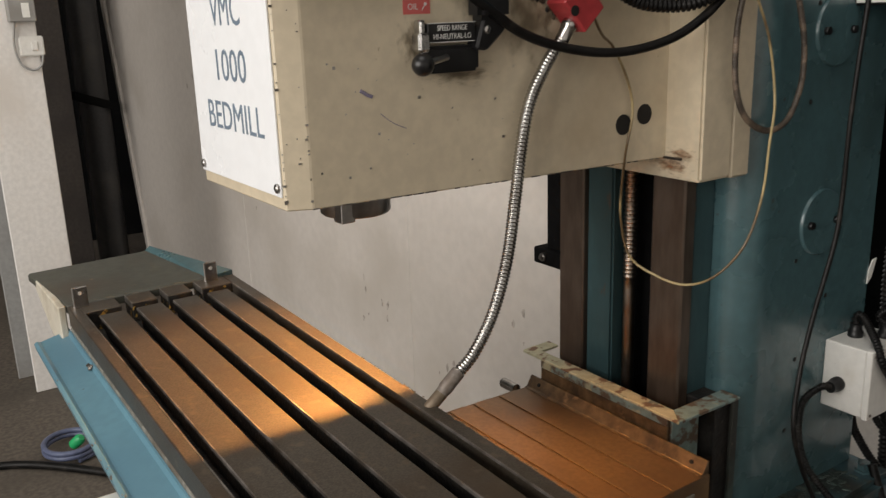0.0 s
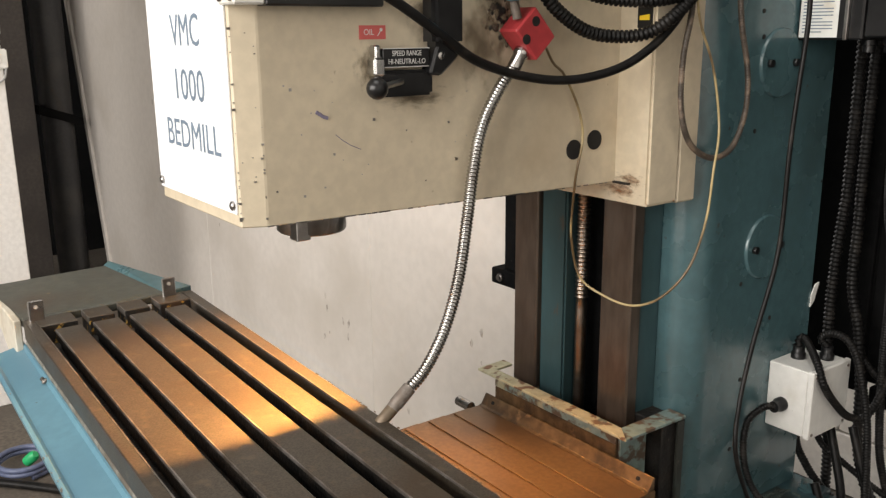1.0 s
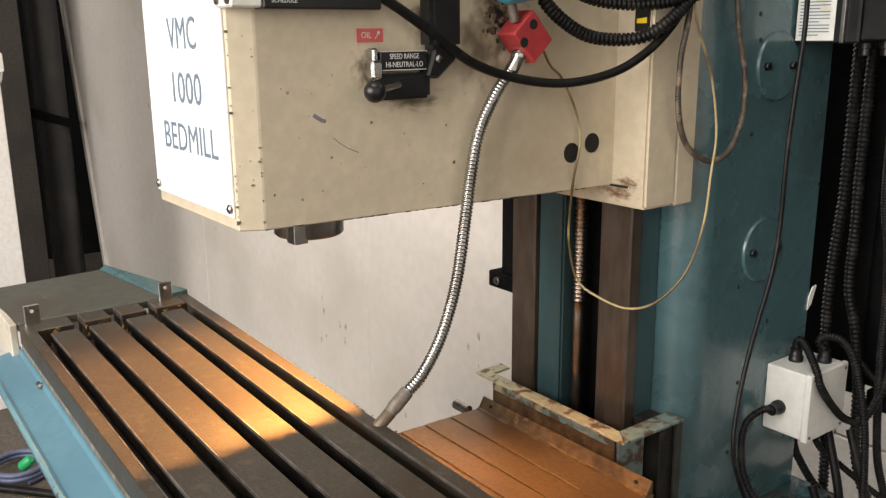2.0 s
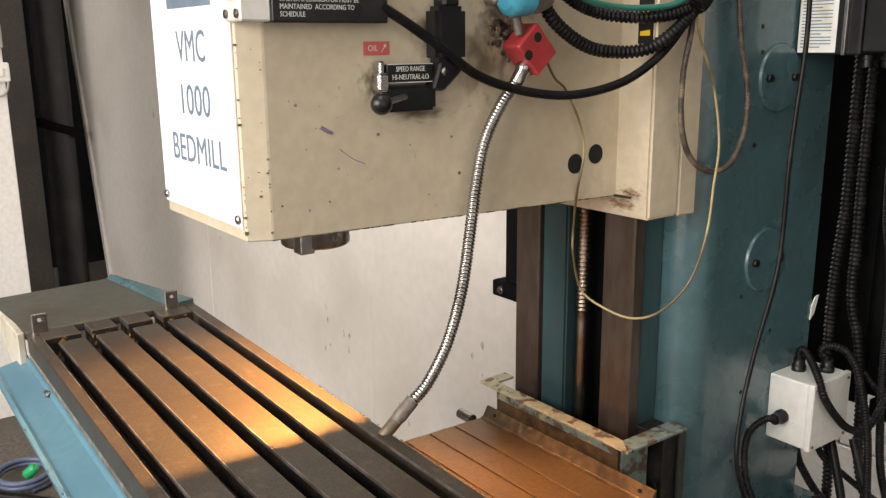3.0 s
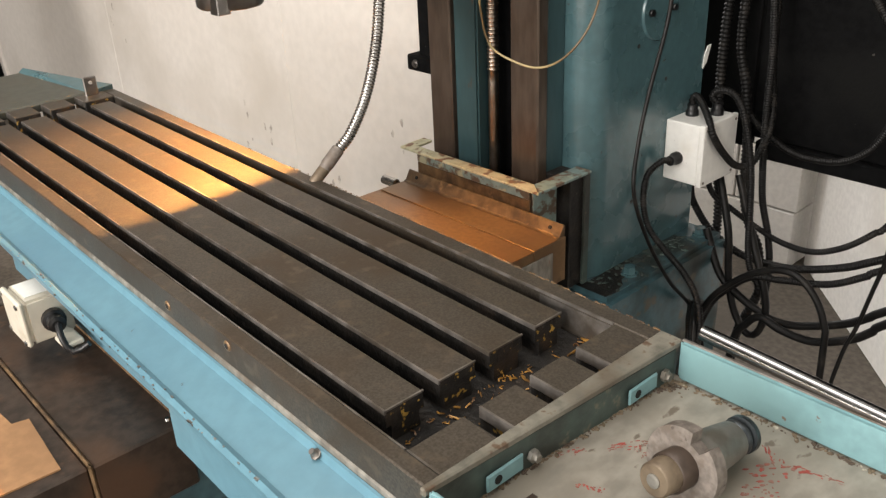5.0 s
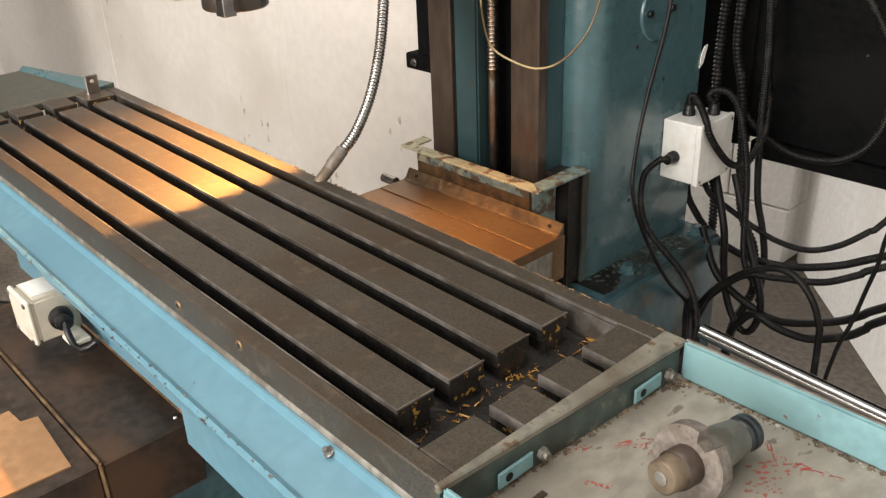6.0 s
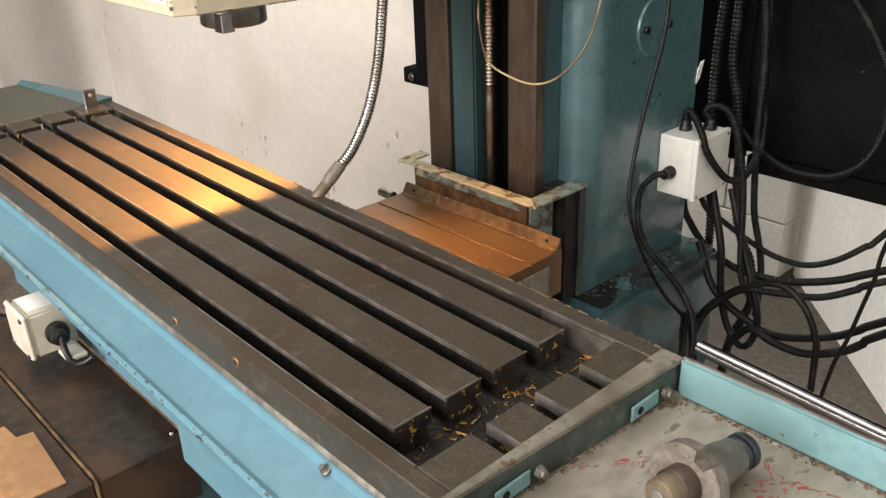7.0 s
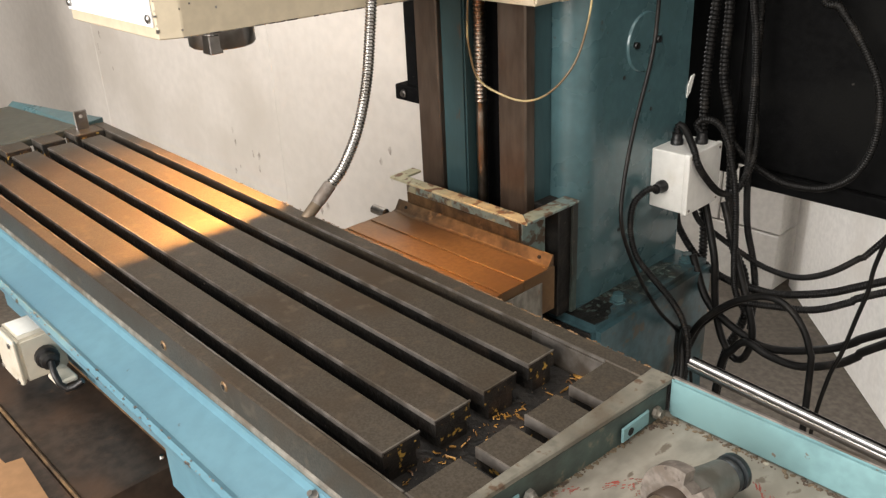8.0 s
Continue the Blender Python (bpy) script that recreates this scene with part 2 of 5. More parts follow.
# ---- mesh helpers ----
def box(bm, lo, hi, bevel=0.0, segs=1):
    r = bmesh.ops.create_cube(bm, size=1.0)
    c = [(a + b) / 2 for a, b in zip(lo, hi)]
    for v in r["verts"]:
        v.co = Vector([c[i] + v.co[i] * (hi[i] - lo[i]) for i in range(3)])
    if bevel:
        edges = list({e for v in r["verts"] for e in v.link_edges})
        bmesh.ops.bevel(bm, geom=edges, offset=bevel, segments=segs, affect="EDGES", clamp_overlap=True)
    return bm


def cube(lo, hi, bevel=0.0, segs=1):
    return box(bmesh.new(), lo, hi, bevel, segs)


def prism(bm, pts, axis, a, b, bevel=0.0):
    """A polygon in the two axes other than axis, drawn out from a to b along it."""
    i, j = [k for k in range(3) if k != axis]

    def at(p, d):
        v = [0, 0, 0]
        v[i], v[j], v[axis] = p[0], p[1], d
        return v
    va, vb = [bm.verts.new(at(p, a)) for p in pts], [bm.verts.new(at(p, b)) for p in pts]
    n = len(pts)
    faces = [bm.faces.new(va), bm.faces.new(vb[::-1])]
    for k in range(n):
        faces.append(bm.faces.new((va[k], vb[k], vb[(k + 1) % n], va[(k + 1) % n])))
    bmesh.ops.recalc_face_normals(bm, faces=faces)
    if bevel:
        edges = list({e for f in faces for e in f.edges})
        bmesh.ops.bevel(bm, geom=edges, offset=bevel, segments=1, affect="EDGES", clamp_overlap=True)
    return bm


def lathe(bm, start, way, profile, seg=24):
    """Rings of (distance along the axis, radius), closed at both ends."""
    start, way = Vector(start), Vector(way).normalized()
    turn = way.to_track_quat("Z", "Y").to_matrix()
    rings = []
    for d, r in profile:
        rings.append([bm.verts.new(start + way * d + turn @ Vector((r * math.cos(2 * math.pi * k / seg), r * math.sin(2 * math.pi * k / seg), 0))) for k in range(seg)])
    for a, b in zip(rings, rings[1:]):
        for k in range(seg):
            f = bm.faces.new((a[k], a[(k + 1) % seg], b[(k + 1) % seg], b[k]))
            f.smooth = True
    bm.faces.new(rings[0][::-1])
    bm.faces.new(rings[-1])
    return bm


def rod(bm, a, b, r, seg=16, r2=None):
    a, b = Vector(a), Vector(b)
    return lathe(bm, a, b - a, [(0, r), ((b - a).length, r if r2 is None else r2)], seg)


def smooth_line(pts, step):
    """A smooth line through the points, in even steps."""
    p = [Vector(q) for q in pts]
    p = [p[0] * 2 - p[1]] + p + [p[-1] * 2 - p[-2]]
    dense = []
    for i in range(1, len(p) - 2):
        for k in range(24):
            t = k / 24
            dense.append(0.5 * ((2 * p[i]) + (p[i + 1] - p[i - 1]) * t + (2 * p[i - 1] - 5 * p[i] + 4 * p[i + 1] - p[i + 2]) * t * t + (3 * p[i] - p[i - 1] - 3 * p[i + 1] + p[i + 2]) * t ** 3))
    dense.append(p[-2])
    out, left = [dense[0]], step
    for a, b in zip(dense, dense[1:]):
        d = (b - a).length
        while d >= left > 0:
            a = a + (b - a) * (left / d)
            out.append(a.copy())
            d, left = (b - a).length, step
        left -= d
    out.append(dense[-1])
    return out


def tube(bm, pts, r, seg=10, rib=0.0, pitch=0.006, step=0.012):
    """A round tube through the points; rib: the depth of its rings, pitch their spacing."""
    line = smooth_line(pts, pitch / 4 if rib else step)
    side = Vector((0.3, 0.5, 0.8))
    rings = []
    for i, c in enumerate(line):
        way = (line[min(i + 1, len(line) - 1)] - line[max(i - 1, 0)]).normalized()
        side = (side - way * side.dot(way)).normalized()
        up = way.cross(side)
        rr = r - (rib if rib and i % 4 in (0, 1) else 0)
        rings.append([bm.verts.new(c + rr * (math.cos(2 * math.pi * k / seg) * side + math.sin(2 * math.pi * k / seg) * up)) for k in range(seg)])
    for a, b in zip(rings, rings[1:]):
        for k in range(seg):
            f = bm.faces.new((a[k], b[k], b[(k + 1) % seg], a[(k + 1) % seg]))
            f.smooth = True
    bm.faces.new(rings[0])
    bm.faces.new(rings[-1][::-1])
    return bm


def mesh_of(name, bm, mat):
    bmesh.ops.recalc_face_normals(bm, faces=bm.faces)
    for e in bm.edges:
        if len(e.link_faces) == 2 and e.calc_face_angle() > 1.0:
            e.smooth = False
    me = bpy.data.meshes.new(name)
    bm.to_mesh(me)
    bm.free()
    me.materials.append(mat)
    return me


def thing(name, base, label, category, group="", kind=""):
    ob = new(name)
    ob.empty_display_size = 0.05
    ob.location = base
    return tagged(ob, label, category, group, kind)


def part(name, bm, mat, parent, label=""):
    ob = new(name, mesh_of(name, bm, mat))
    ob.parent = parent
    ob.matrix_parent_inverse = Matrix.Translation(-parent.location)
    if label:
        ob["label"] = label
    return ob


def side_finish(ob, mat, keep):
    """Gives the faces that keep(normal, centre) names a second finish."""
    ob.data.materials.append(mat)
    for f in ob.data.polygons:
        if keep(f.normal, f.center):
            f.material_index = 1
    return ob


def solo(name, bm, mat, label, category, group="", kind=""):
    return tagged(new(name, mesh_of(name, bm, mat)), label, category, group, kind)


def lettering(name, text, size, m, mat, parent, depth=0.0006, width=None, label=""):
    """Raised letters in the built-in font; m puts the text's plane (x along the line, y up)."""
    cu = bpy.data.curves.new(name, "FONT")
    cu.body, cu.size, cu.extrude, cu.align_x, cu.align_y = text, size, depth, "CENTER", "CENTER"
    cu.resolution_u = 3
    tmp = new(name + "_line", cu)
    bpy.context.view_layer.update()
    me = bpy.data.meshes.new_from_object(tmp.evaluated_get(bpy.context.evaluated_depsgraph_get()))
    scene.collection.objects.unlink(tmp)
    bpy.data.objects.remove(tmp)
    xs = [v.co.x for v in me.vertices]
    k = width / (max(xs) - min(xs)) if width else 1
    me.transform(m @ Matrix.Diagonal((k, 1, 1, 1)))
    me.materials.clear()
    me.materials.append(mat)
    ob = new(name, me)
    ob.parent = parent
    ob.matrix_parent_inverse = Matrix.Translation(-parent.location)
    if label:
        ob["label"] = label
    return ob


FRONT = Matrix(((1, 0, 0, 0), (0, 0, -1, 0), (0, 1, 0, 0), (0, 0, 0, 1)))      # text on a face that looks along -y
FLANK = Matrix(((0, 0, 1, 0), (1, 0, 0, 0), (0, 1, 0, 0), (0, 0, 0, 1)))       # text on a face that looks along +x


# ---- structure ----
solo("floor", cube((-14, -5.2, -0.2), (4.2, 3.2, 0)), CONCRETE, "dusty stained concrete workshop floor", "floor", kind="structure")
# Roof and east, west and south walls are unseen additions that bounce light
solo("ceiling", cube((-14, -5.2, 5.0), (4.2, 3.2, 5.2)), ROOF, "unseen grey roof added to close the room", "ceiling", kind="structure")
solo("wall_east", cube((4.0, -5.0, 0), (4.2, 3.0, 5.0)), PLASTER, "unseen white wall added to close the room", "wall", kind="structure")
solo("wall_west", cube((-14, -5.0, 0), (-13.8, 3.0, 5.0)), PLASTER, "unseen white wall added to close the room", "wall", kind="structure")
bm = bmesh.new()
box(bm, (-14, 2.4, 0), (-3.9, 2.6, 5.0))
box(bm, (-1.9, 2.4, 0), (4.2, 2.6, 5.0))
# the opening left here is added for the aisle lamp
box(bm, (-3.9, 2.4, 0), (-1.9, 2.6, 0.8))
box(bm, (-3.9, 2.4, 2.6), (-1.9, 2.6, 5.0))
solo("wall_north", bm, PLASTER, "white plastered wall with an opening added for the aisle lamp", "wall", kind="structure")
bm = bmesh.new()
box(bm, (-14, -5.2, 0), (-2.5, -5.0, 5.0))
box(bm, (2.5, -5.2, 0), (4.2, -5.0, 5.0))
box(bm, (-2.5, -5.2, 4.0), (2.5, -5.0, 5.0))
solo("wall_south", bm, PLASTER, "unseen white wall added with an opening for the front lamp", "wall", kind="structure")

# the off-white sheet wall behind the machine, in three sheets
wall = thing("wall_panel", (-2.7, 1.02, 0), "off-white painted sheet wall with scuffs and seams", "wall", kind="structure")
XS = [(-4.64, -3.119), (-3.117, -1.795), (-1.7935, -0.87)]
for i, (a, b) in enumerate(XS):
    pts = [(a, 0), (b, 0), (b, 3.2), (a - (0.73 if i == 0 else 0), 3.2)]
    part("sheet", prism(bmesh.new(), pts, 1, 1.0, 1.03, 0.002), WALLP, wall)
rng = random.Random(21)
for cx, cz, n, sp in ((-2.02, 0.47, 7, 0.09), (-1.62, 0.36, 4, 0.07), (-3.05, 0.75, 4, 0.12), (-3.6, 1.15, 6, 0.22), (-1.30, 0.62, 3, 0.06)):
    bm = bmesh.new()
    for k in range(n):
        x, z, s = cx + rng.uniform(-sp, sp), cz + rng.uniform(-sp, sp), rng.uniform(0.004, 0.012)
        prism(bm, [(x + s * rng.uniform(0.4, 1) * math.cos(u), z + 1.8 * s * rng.uniform(0.4, 1) * math.sin(u)) for u in (0.2, 1.1, 2.0, 3.0, 4.1, 5.2)], 1, 0.9993, 1.001)
    part("scuff", bm, SCUFF, wall, "grey scuff marks on the wall sheet")
part("edge_trim", prism(bmesh.new(), [(-4.70, 0), (-4.644, 0), (-5.374, 3.2), (-5.43, 3.2)], 1, 0.985, 1.04, 0.003), WALLP, wall, "narrow off-white edge strip")

# ---- milling table ----
SLOTS = [0.0, 0.063, 0.126]


def table_shear(bm):
    """Shears the table parts in y along x to fit the camera's view."""
    for v in bm.verts:
        v.co.y -= 0.018 * v.co.x
    return bm


table = thing("milling_table", (-0.55, 0.07, 0.74), "oily brown steel milling table with T-slots and coolant gutter", "machine table")
T = 0.92
bm = bmesh.new()
box(bm, (-1.204, -0.088, 0.835), (0.093, 0.214, 0.884), 0.003)
part("table_slab", table_shear(bm), STEEL_SIDE, table, "dull grey steel table flank")
part("gutter_floor", table_shear(cube((-1.15, -0.072, 0.8835), (0.05, 0.2, 0.8855))), GRIME_AND_SHADE, table, "gutter floor black with oily swarf and painted-in shade")
side_finish(part("rim", table_shear(cube((-1.204, -0.088, 0.884), (0.093, -0.071, T), 0.0015)), STEEL_TOP, table), GRIME_AND_SHADE, lambda n, c: n.y > 0.5)
part("rim", table_shear(cube((-1.204, 0.193, 0.884), (0.093, 0.214, T), 0.0015)), STEEL_TOP, table)
for y0 in (-0.071, 0.193):
    bm = bmesh.new()
    for k in range(24):
        box(bm, (-1.15 + 0.05 * k, y0 - 0.0010, T - 0.0026), (-1.10 + 0.05 * k, y0 + 0.0010, T + 0.0003))
    part("worn_rim_edge", table_shear(bm), STEEL_EDGE, table, "bright worn rim edge")
part("rim_face", table_shear(cube((-0.045, 0.1915, 0.889), (0.050, 0.1928, 0.916))), STEEL_EDGE, table, "scraped bright gutter side")
edges = [-0.0525, -0.009, 0.009, 0.054, 0.072, 0.117, 0.135, 0.174]
for a, b in zip(edges[::2], edges[1::2]):
    bm = bmesh.new()
    prism(bm, [(a, 0.902), (a + 0.001, 0.919), (a + 0.002, T), (b - 0.002, T), (b - 0.001, 0.919), (b, 0.902), (b - 0.006, 0.902), (b - 0.006, 0.885), (a + 0.006, 0.885), (a + 0.006, 0.902)], 0, -1.12, 0.0)
    # Slot sides near-black: oily grime with the slot's shade painted in
    bar = side_finish(part("slot_bar", table_shear(bm), STEEL_TOP, table), GRIME_AND_SHADE, lambda n, c: n.z < 0.3)
    bar.data.materials.append(SWARF_AND_SHADE)
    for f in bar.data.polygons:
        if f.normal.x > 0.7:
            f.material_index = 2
    # Pale strips on the -y edges: wear plus the chamfer's highlight as colour
    bm = bmesh.new()
    box(bm, (-1.118, a - 0.0006, T - 0.0042), (0.0005, a + 0.0014, T + 0.0003))
    box(bm, (-0.001, a, T - 0.0016), (0.0008, b, T + 0.0002))
    part("worn_edge_highlight", table_shear(bm), STEEL_EDGE, bar, "pale bar edge, worn and with its highlight painted in")
ends = [-0.071, -0.009, 0.009, 0.054, 0.072, 0.117, 0.135, 0.193]
for a, b in zip(ends[::2], ends[1::2]):
    for lo, hi in ((0.051, 0.093), (-1.204, -1.150)):
        pad = part("end_pad", table_shear(cube((lo, a, 0.884), (hi, b, T), 0.0015)), STEEL_TOP, table)
        side_finish(pad, SWARF_AND_SHADE, lambda n, c: n.z < 0.3)
        # Pads likewise: worn edge, with the light on its -y side painted
        bm = bmesh.new()
        box(bm, (lo + 0.001, a - 0.0006, T - 0.011), (hi - 0.001, a + 0.0014, T + 0.0003))
        part("worn_edge_highlight", table_shear(bm), STEEL_EDGE, pad, "pale pad edge, worn and with its highlight painted in")
for s in SLOTS:
    part("slot_floor", cube((0.051, s - 0.0088, 0.884), (0.0925, s + 0.0088, 0.899)), SWARF_AND_SHADE, table, "shallow slot end filled with grime")
for x, y, w in ((-1.19, 0.188, 0.026), (-1.19, -0.046, 0.026)):
    bm = bmesh.new()
    box(bm, (x - 0.002, y - w / 2, T - 0.004), (x + 0.002, y + w / 2, T + 0.036), 0.002)
    clip = part("stop_tab", bm, DARK_STEEL, table, "upright brown steel tab with a bolt hole")
    part("bolt_hole", rod(bmesh.new(), (x - 0.003, y, T + 0.0245), (x + 0.003, y, T + 0.0245), 0.0034, 12), WALLP, clip)
for x, z in ((-0.342, 0.899), (-0.207, 0.908)):
    pit = part("flank_hole", table_shear(lathe(bmesh.new(), (x, -0.0879, z), (0, -1, 0), [(0, 0.0062), (0.0012, 0.0055), (0.0014, 0.0035)], 14)), RUST_DARK, table, "rusty tapped hole in the flank")
    part("bore", table_shear(rod(bmesh.new(), (x, -0.0886, z), (x, -0.0895, z), 0.0032, 12)), HOLE, pit)

# blue coolant gutter along the front of the table
bm = bmesh.new()
prism(bm, [(-0.0885, 0.860), (-0.0885, 0.876), (-0.0912, 0.8755), (-0.0935, 0.8665), (-0.136, 0.8565), (-0.1415, 0.8585), (-0.1465, 0.8555), (-0.145, 0.845), (-0.140, 0.842), (-0.136, 0.851), (-0.096, 0.860)], 0, -1.235, 0.12)
part("front_gutter", table_shear(bm), BLUE, table, "sky blue sheet metal coolant gutter")
part("front_apron", table_shear(cube((-0.262, -0.1395, 0.782), (0.12, -0.132, 0.8505), 0.002)), BLUE, table, "sky blue apron under the gutter")
for x in (-0.049, -1.02):
    b = part("gutter_screw", table_shear(lathe(bmesh.new(), (x, -0.094, 0.870), (0, -0.6, 0.8), [(0, 0.0055), (0.002, 0.0055), (0.003, 0.0035), (0.0085, 0.0030)], 8)), STEEL_EDGE, table)

rng = random.Random(31)
bm = bmesh.new()
for k in range(70):
    x, q = -1.15 + 1.2 * rng.random() ** 0.6, 0.0005 + 0.0012 * rng.random() ** 2
    y = rng.choice((-0.1415, -0.1440, -0.1462)) + rng.uniform(-0.001, 0.001)
    z = 0.8585 - max(0.0, -0.1415 - y) * 0.6
    box(bm, (x - 2.2 * q, y - q, z - 0.001), (x + 2.2 * q * rng.random(), y + q, z + 0.0004))
tagged(part("gutter_chips", table_shear(bm), DARK_STEEL, table, "dark chips along the gutter lip"), kind="stuff")
bm = bmesh.new()
for k in range(260):
    x = -0.75 + 0.84 * rng.random() ** 0.5
    bmesh.ops.create_icosphere(bm, subdivisions=1, radius=0.0004 + 0.0011 * rng.random() ** 2, matrix=Matrix.Translation((x, 0.2135 + rng.uniform(-0.0012, 0.0012), T)) @ Matrix.Diagonal((2.0, 1.0, 0.7, 1)))
tagged(part("rim_crust", table_shear(bm), RUST_DARK, table, "rusty crust along the rear rim"), kind="stuff")

# tray on the near end
bm = bmesh.new()
box(bm, (0.0935, -0.095, 0.876), (0.62, 0.207, 0.884), 0.001)
part("tray_floor", bm, TRAYGREY, table, "worn grey tray floor with red stains")
# This wall's dark tone includes the shade on its side of the tray
part("tray_inner_wall", prism(bmesh.new(), [(0.0945, -0.094), (0.0945, 0.199), (0.1165, 0.199), (0.0985, -0.094)], 2, 0.884, 0.9165), GREEN_WALL, table, "dark green inner tray wall, dirt and side shade painted in")
part("tray_rim", prism(bmesh.new(), [(0.0940, -0.096), (0.0940, 0.207), (0.1180, 0.207), (0.1000, -0.096)], 2, 0.917, 0.9245, 0.0015), RIMGREY, table, "grey worn tray rim")
part("tray_back_wall", cube((0.1185, 0.200, 0.884), (0.62, 0.207, 0.926), 0.003, 2), TRAYBLUE, table, "sky blue tray wall with chipped top edge")
part("worn_top_edge", cube((0.120, 0.2015, 0.9255), (0.62, 0.2055, 0.9272), 0.0006), STEEL_EDGE, table, "bright worn tray edge")
bm = bmesh.new()
rng = random.Random(11)
for k in range(620):
    r = 0.0006 + 0.0016 * rng.random() ** 2.2
    if k < 380:
        u = rng.random()
        at = (0.119 + 0.5 * u, 0.1995 - abs(rng.gauss(0, 0.0028)), 0.8842)
    else:
        u = rng.random()
        at = (0.0985 + 0.018 * u + abs(rng.gauss(0, 0.002)), -0.088 + 0.286 * u, 0.8842)
    lump = bmesh.ops.create_icosphere(bm, subdivisions=1, radius=r, matrix=Matrix.Translation(at) @ Matrix.Rotation(rng.random() * 3, 4, "Z") @ Matrix.Diagonal((1.6, 1.0, 0.7, 1)))
for k in range(70):
    r = 0.0007 + 0.0016 * rng.random() ** 2
    bmesh.ops.create_icosphere(bm, subdivisions=1, radius=r, matrix=Matrix.Translation((0.118 + abs(rng.gauss(0, 0.008)), 0.198 - abs(rng.gauss(0, 0.010)), 0.8842)) @ Matrix.Diagonal((1.5, 1.0, 0.7, 1)))
tagged(part("corner_dirt", bm, RUSTDIRT, table, "crumbly brown dirt along the tray corners"), kind="stuff")


def smear(x, y, turn, length, width, seed):
    """A ragged dried paint mark, thin as paint, lying on the tray floor."""
    r = random.Random(seed)
    bm = bmesh.new()
    for k in range(26):
        u, v = r.uniform(-0.5, 0.5) * length, r.gauss(0, 0.3) * width
        l, w = length * r.uniform(0.04, 0.16), width * r.uniform(0.05, 0.20)
        cx, cy = x + u * math.cos(turn) - v * math.sin(turn), y + u * math.sin(turn) + v * math.cos(turn)
        ring = []
        for j in range(9):
            p, q = 0.5 * l * math.cos(j * 0.698) * r.uniform(0.6, 1.1), 0.5 * w * math.sin(j * 0.698) * r.uniform(0.6, 1.1)
            ring.append((cx + p * math.cos(turn) - q * math.sin(turn), cy + p * math.sin(turn) + q * math.cos(turn)))
        prism(bm, ring, 2, 0.8839, 0.88425 + 0.00001 * k)
    return part("red_smear", bm, REDMARK, table, "dried red marking paint smear")


for k, (x, y, turn, length, width) in enumerate(((0.116, 0.050, 1.1, 0.028, 0.010), (0.144, 0.091, 1.0, 0.040, 0.008), (0.158, 0.092, -0.6, 0.016, 0.010), (0.236, 0.160, -0.6, 0.030, 0.008), (0.248, 0.148, 0.9, 0.050, 0.022), (0.155, 0.028, 0.2, 0.022, 0.008), (0.275, 0.166, 0.2, 0.040, 0.006), (0.250, 0.115, 0.8, 0.030, 0.016))):
    smear(x, y, turn, length, width, 40 + k)
part("tray_front_wall", cube((0.101, -0.095, 0.884), (0.62, -0.088, 0.924), 0.003, 2), TRAYBLUE, table)
part("tray_end_wall", cube((0.62, -0.095, 0.876), (0.627, 0.207, 0.924), 0.003, 2), TRAYBLUE, table)
for y, fx in ((0.160, 0.0141), (-0.008, 0.0038)):
    bm = bmesh.new()
    box(bm, (0.1000 + fx, y - 0.030, 0.888), (0.1030 + fx, y + 0.012, 0.9045), 0.002)
    br = part("bracket", bm, TRAYBLUE, table, "small blue steel bracket")
    part("bolt", lathe(bmesh.new(), (0.1020 + fx, y + 0.022, 0.8965), (1, 0, 0), [(0, 0.0062), (0.004, 0.0062), (0.005, 0.0042), (0.008, 0.0040)], 6), TOOL_GREY, br)
    part("slot_hole", rod(bmesh.new(), (0.1028 + fx, y - 0.018, 0.896), (0.1035 + fx, y - 0.018, 0.896), 0.0042, 10), HOLE, br)

# tray plate on the far end
bm = bmesh.new()
prism(bm, [(-1.206, -0.068), (-1.206, 0.212), (-1.30, 0.200), (-1.49, 0.158), (-1.470, -0.086)], 2, 0.905, 0.922, 0.003)
part("end_plate", bm, GREENGREY, table, "dull grey-green end tray plate")
bm = bmesh.new()
va = [bm.verts.new(p) for p in ((-1.490, 0.150, 0.9225), (-1.206, 0.186, 0.9225), (-1.206, 0.236, 0.928), (-1.350, 0.197, 0.929), (-1.491, 0.161, 0.930))]
vb = [bm.verts.new(Vector(v.co) - Vector((0, 0, 0.02))) for v in va]
bm.faces.new(va)
bm.faces.new(vb[::-1])
for k in range(5):
    bm.faces.new((va[k], vb[k], vb[(k + 1) % 5], va[(k + 1) % 5]))
part("end_plate_lip", bm, TEAL, table, "teal sloping lip of the end tray")
bm = bmesh.new()
prism(bm, [(-1.468, 0.921), (-1.206, 0.921), (-1.206, 0.83), (-1.25, 0.832), (-1.30, 0.846), (-1.37, 0.877)], 1, -0.082, -0.069, 0.002)
part("end_bracket", bm, IVORY, table, "curved pale bracket under the end plate")

# saddle under the table
saddle = thing("machine_saddle", (-0.64, 0.07, 0.68), "teal cast saddle carrying the milling table", "machine saddle")
part("saddle_body", cube((-0.95, -0.085, 0.725), (-0.30, 0.22, 0.8345), 0.008, 2), BLUE, saddle)
part("saddle_skirt", cube((-0.88, -0.06, 0.64), (-0.425, 0.24, 0.7245), 0.006), TEAL, saddle)

# machine bed
bed = thing("machine_bed", (-0.64, 0.3, 0), "teal cast iron machine bed standing on the floor", "machine bed")
part("bed_body", cube((-0.86, -0.55, 0.12), (-0.43, 0.66, 0.62), 0.012, 2), TEAL_OILY, bed)
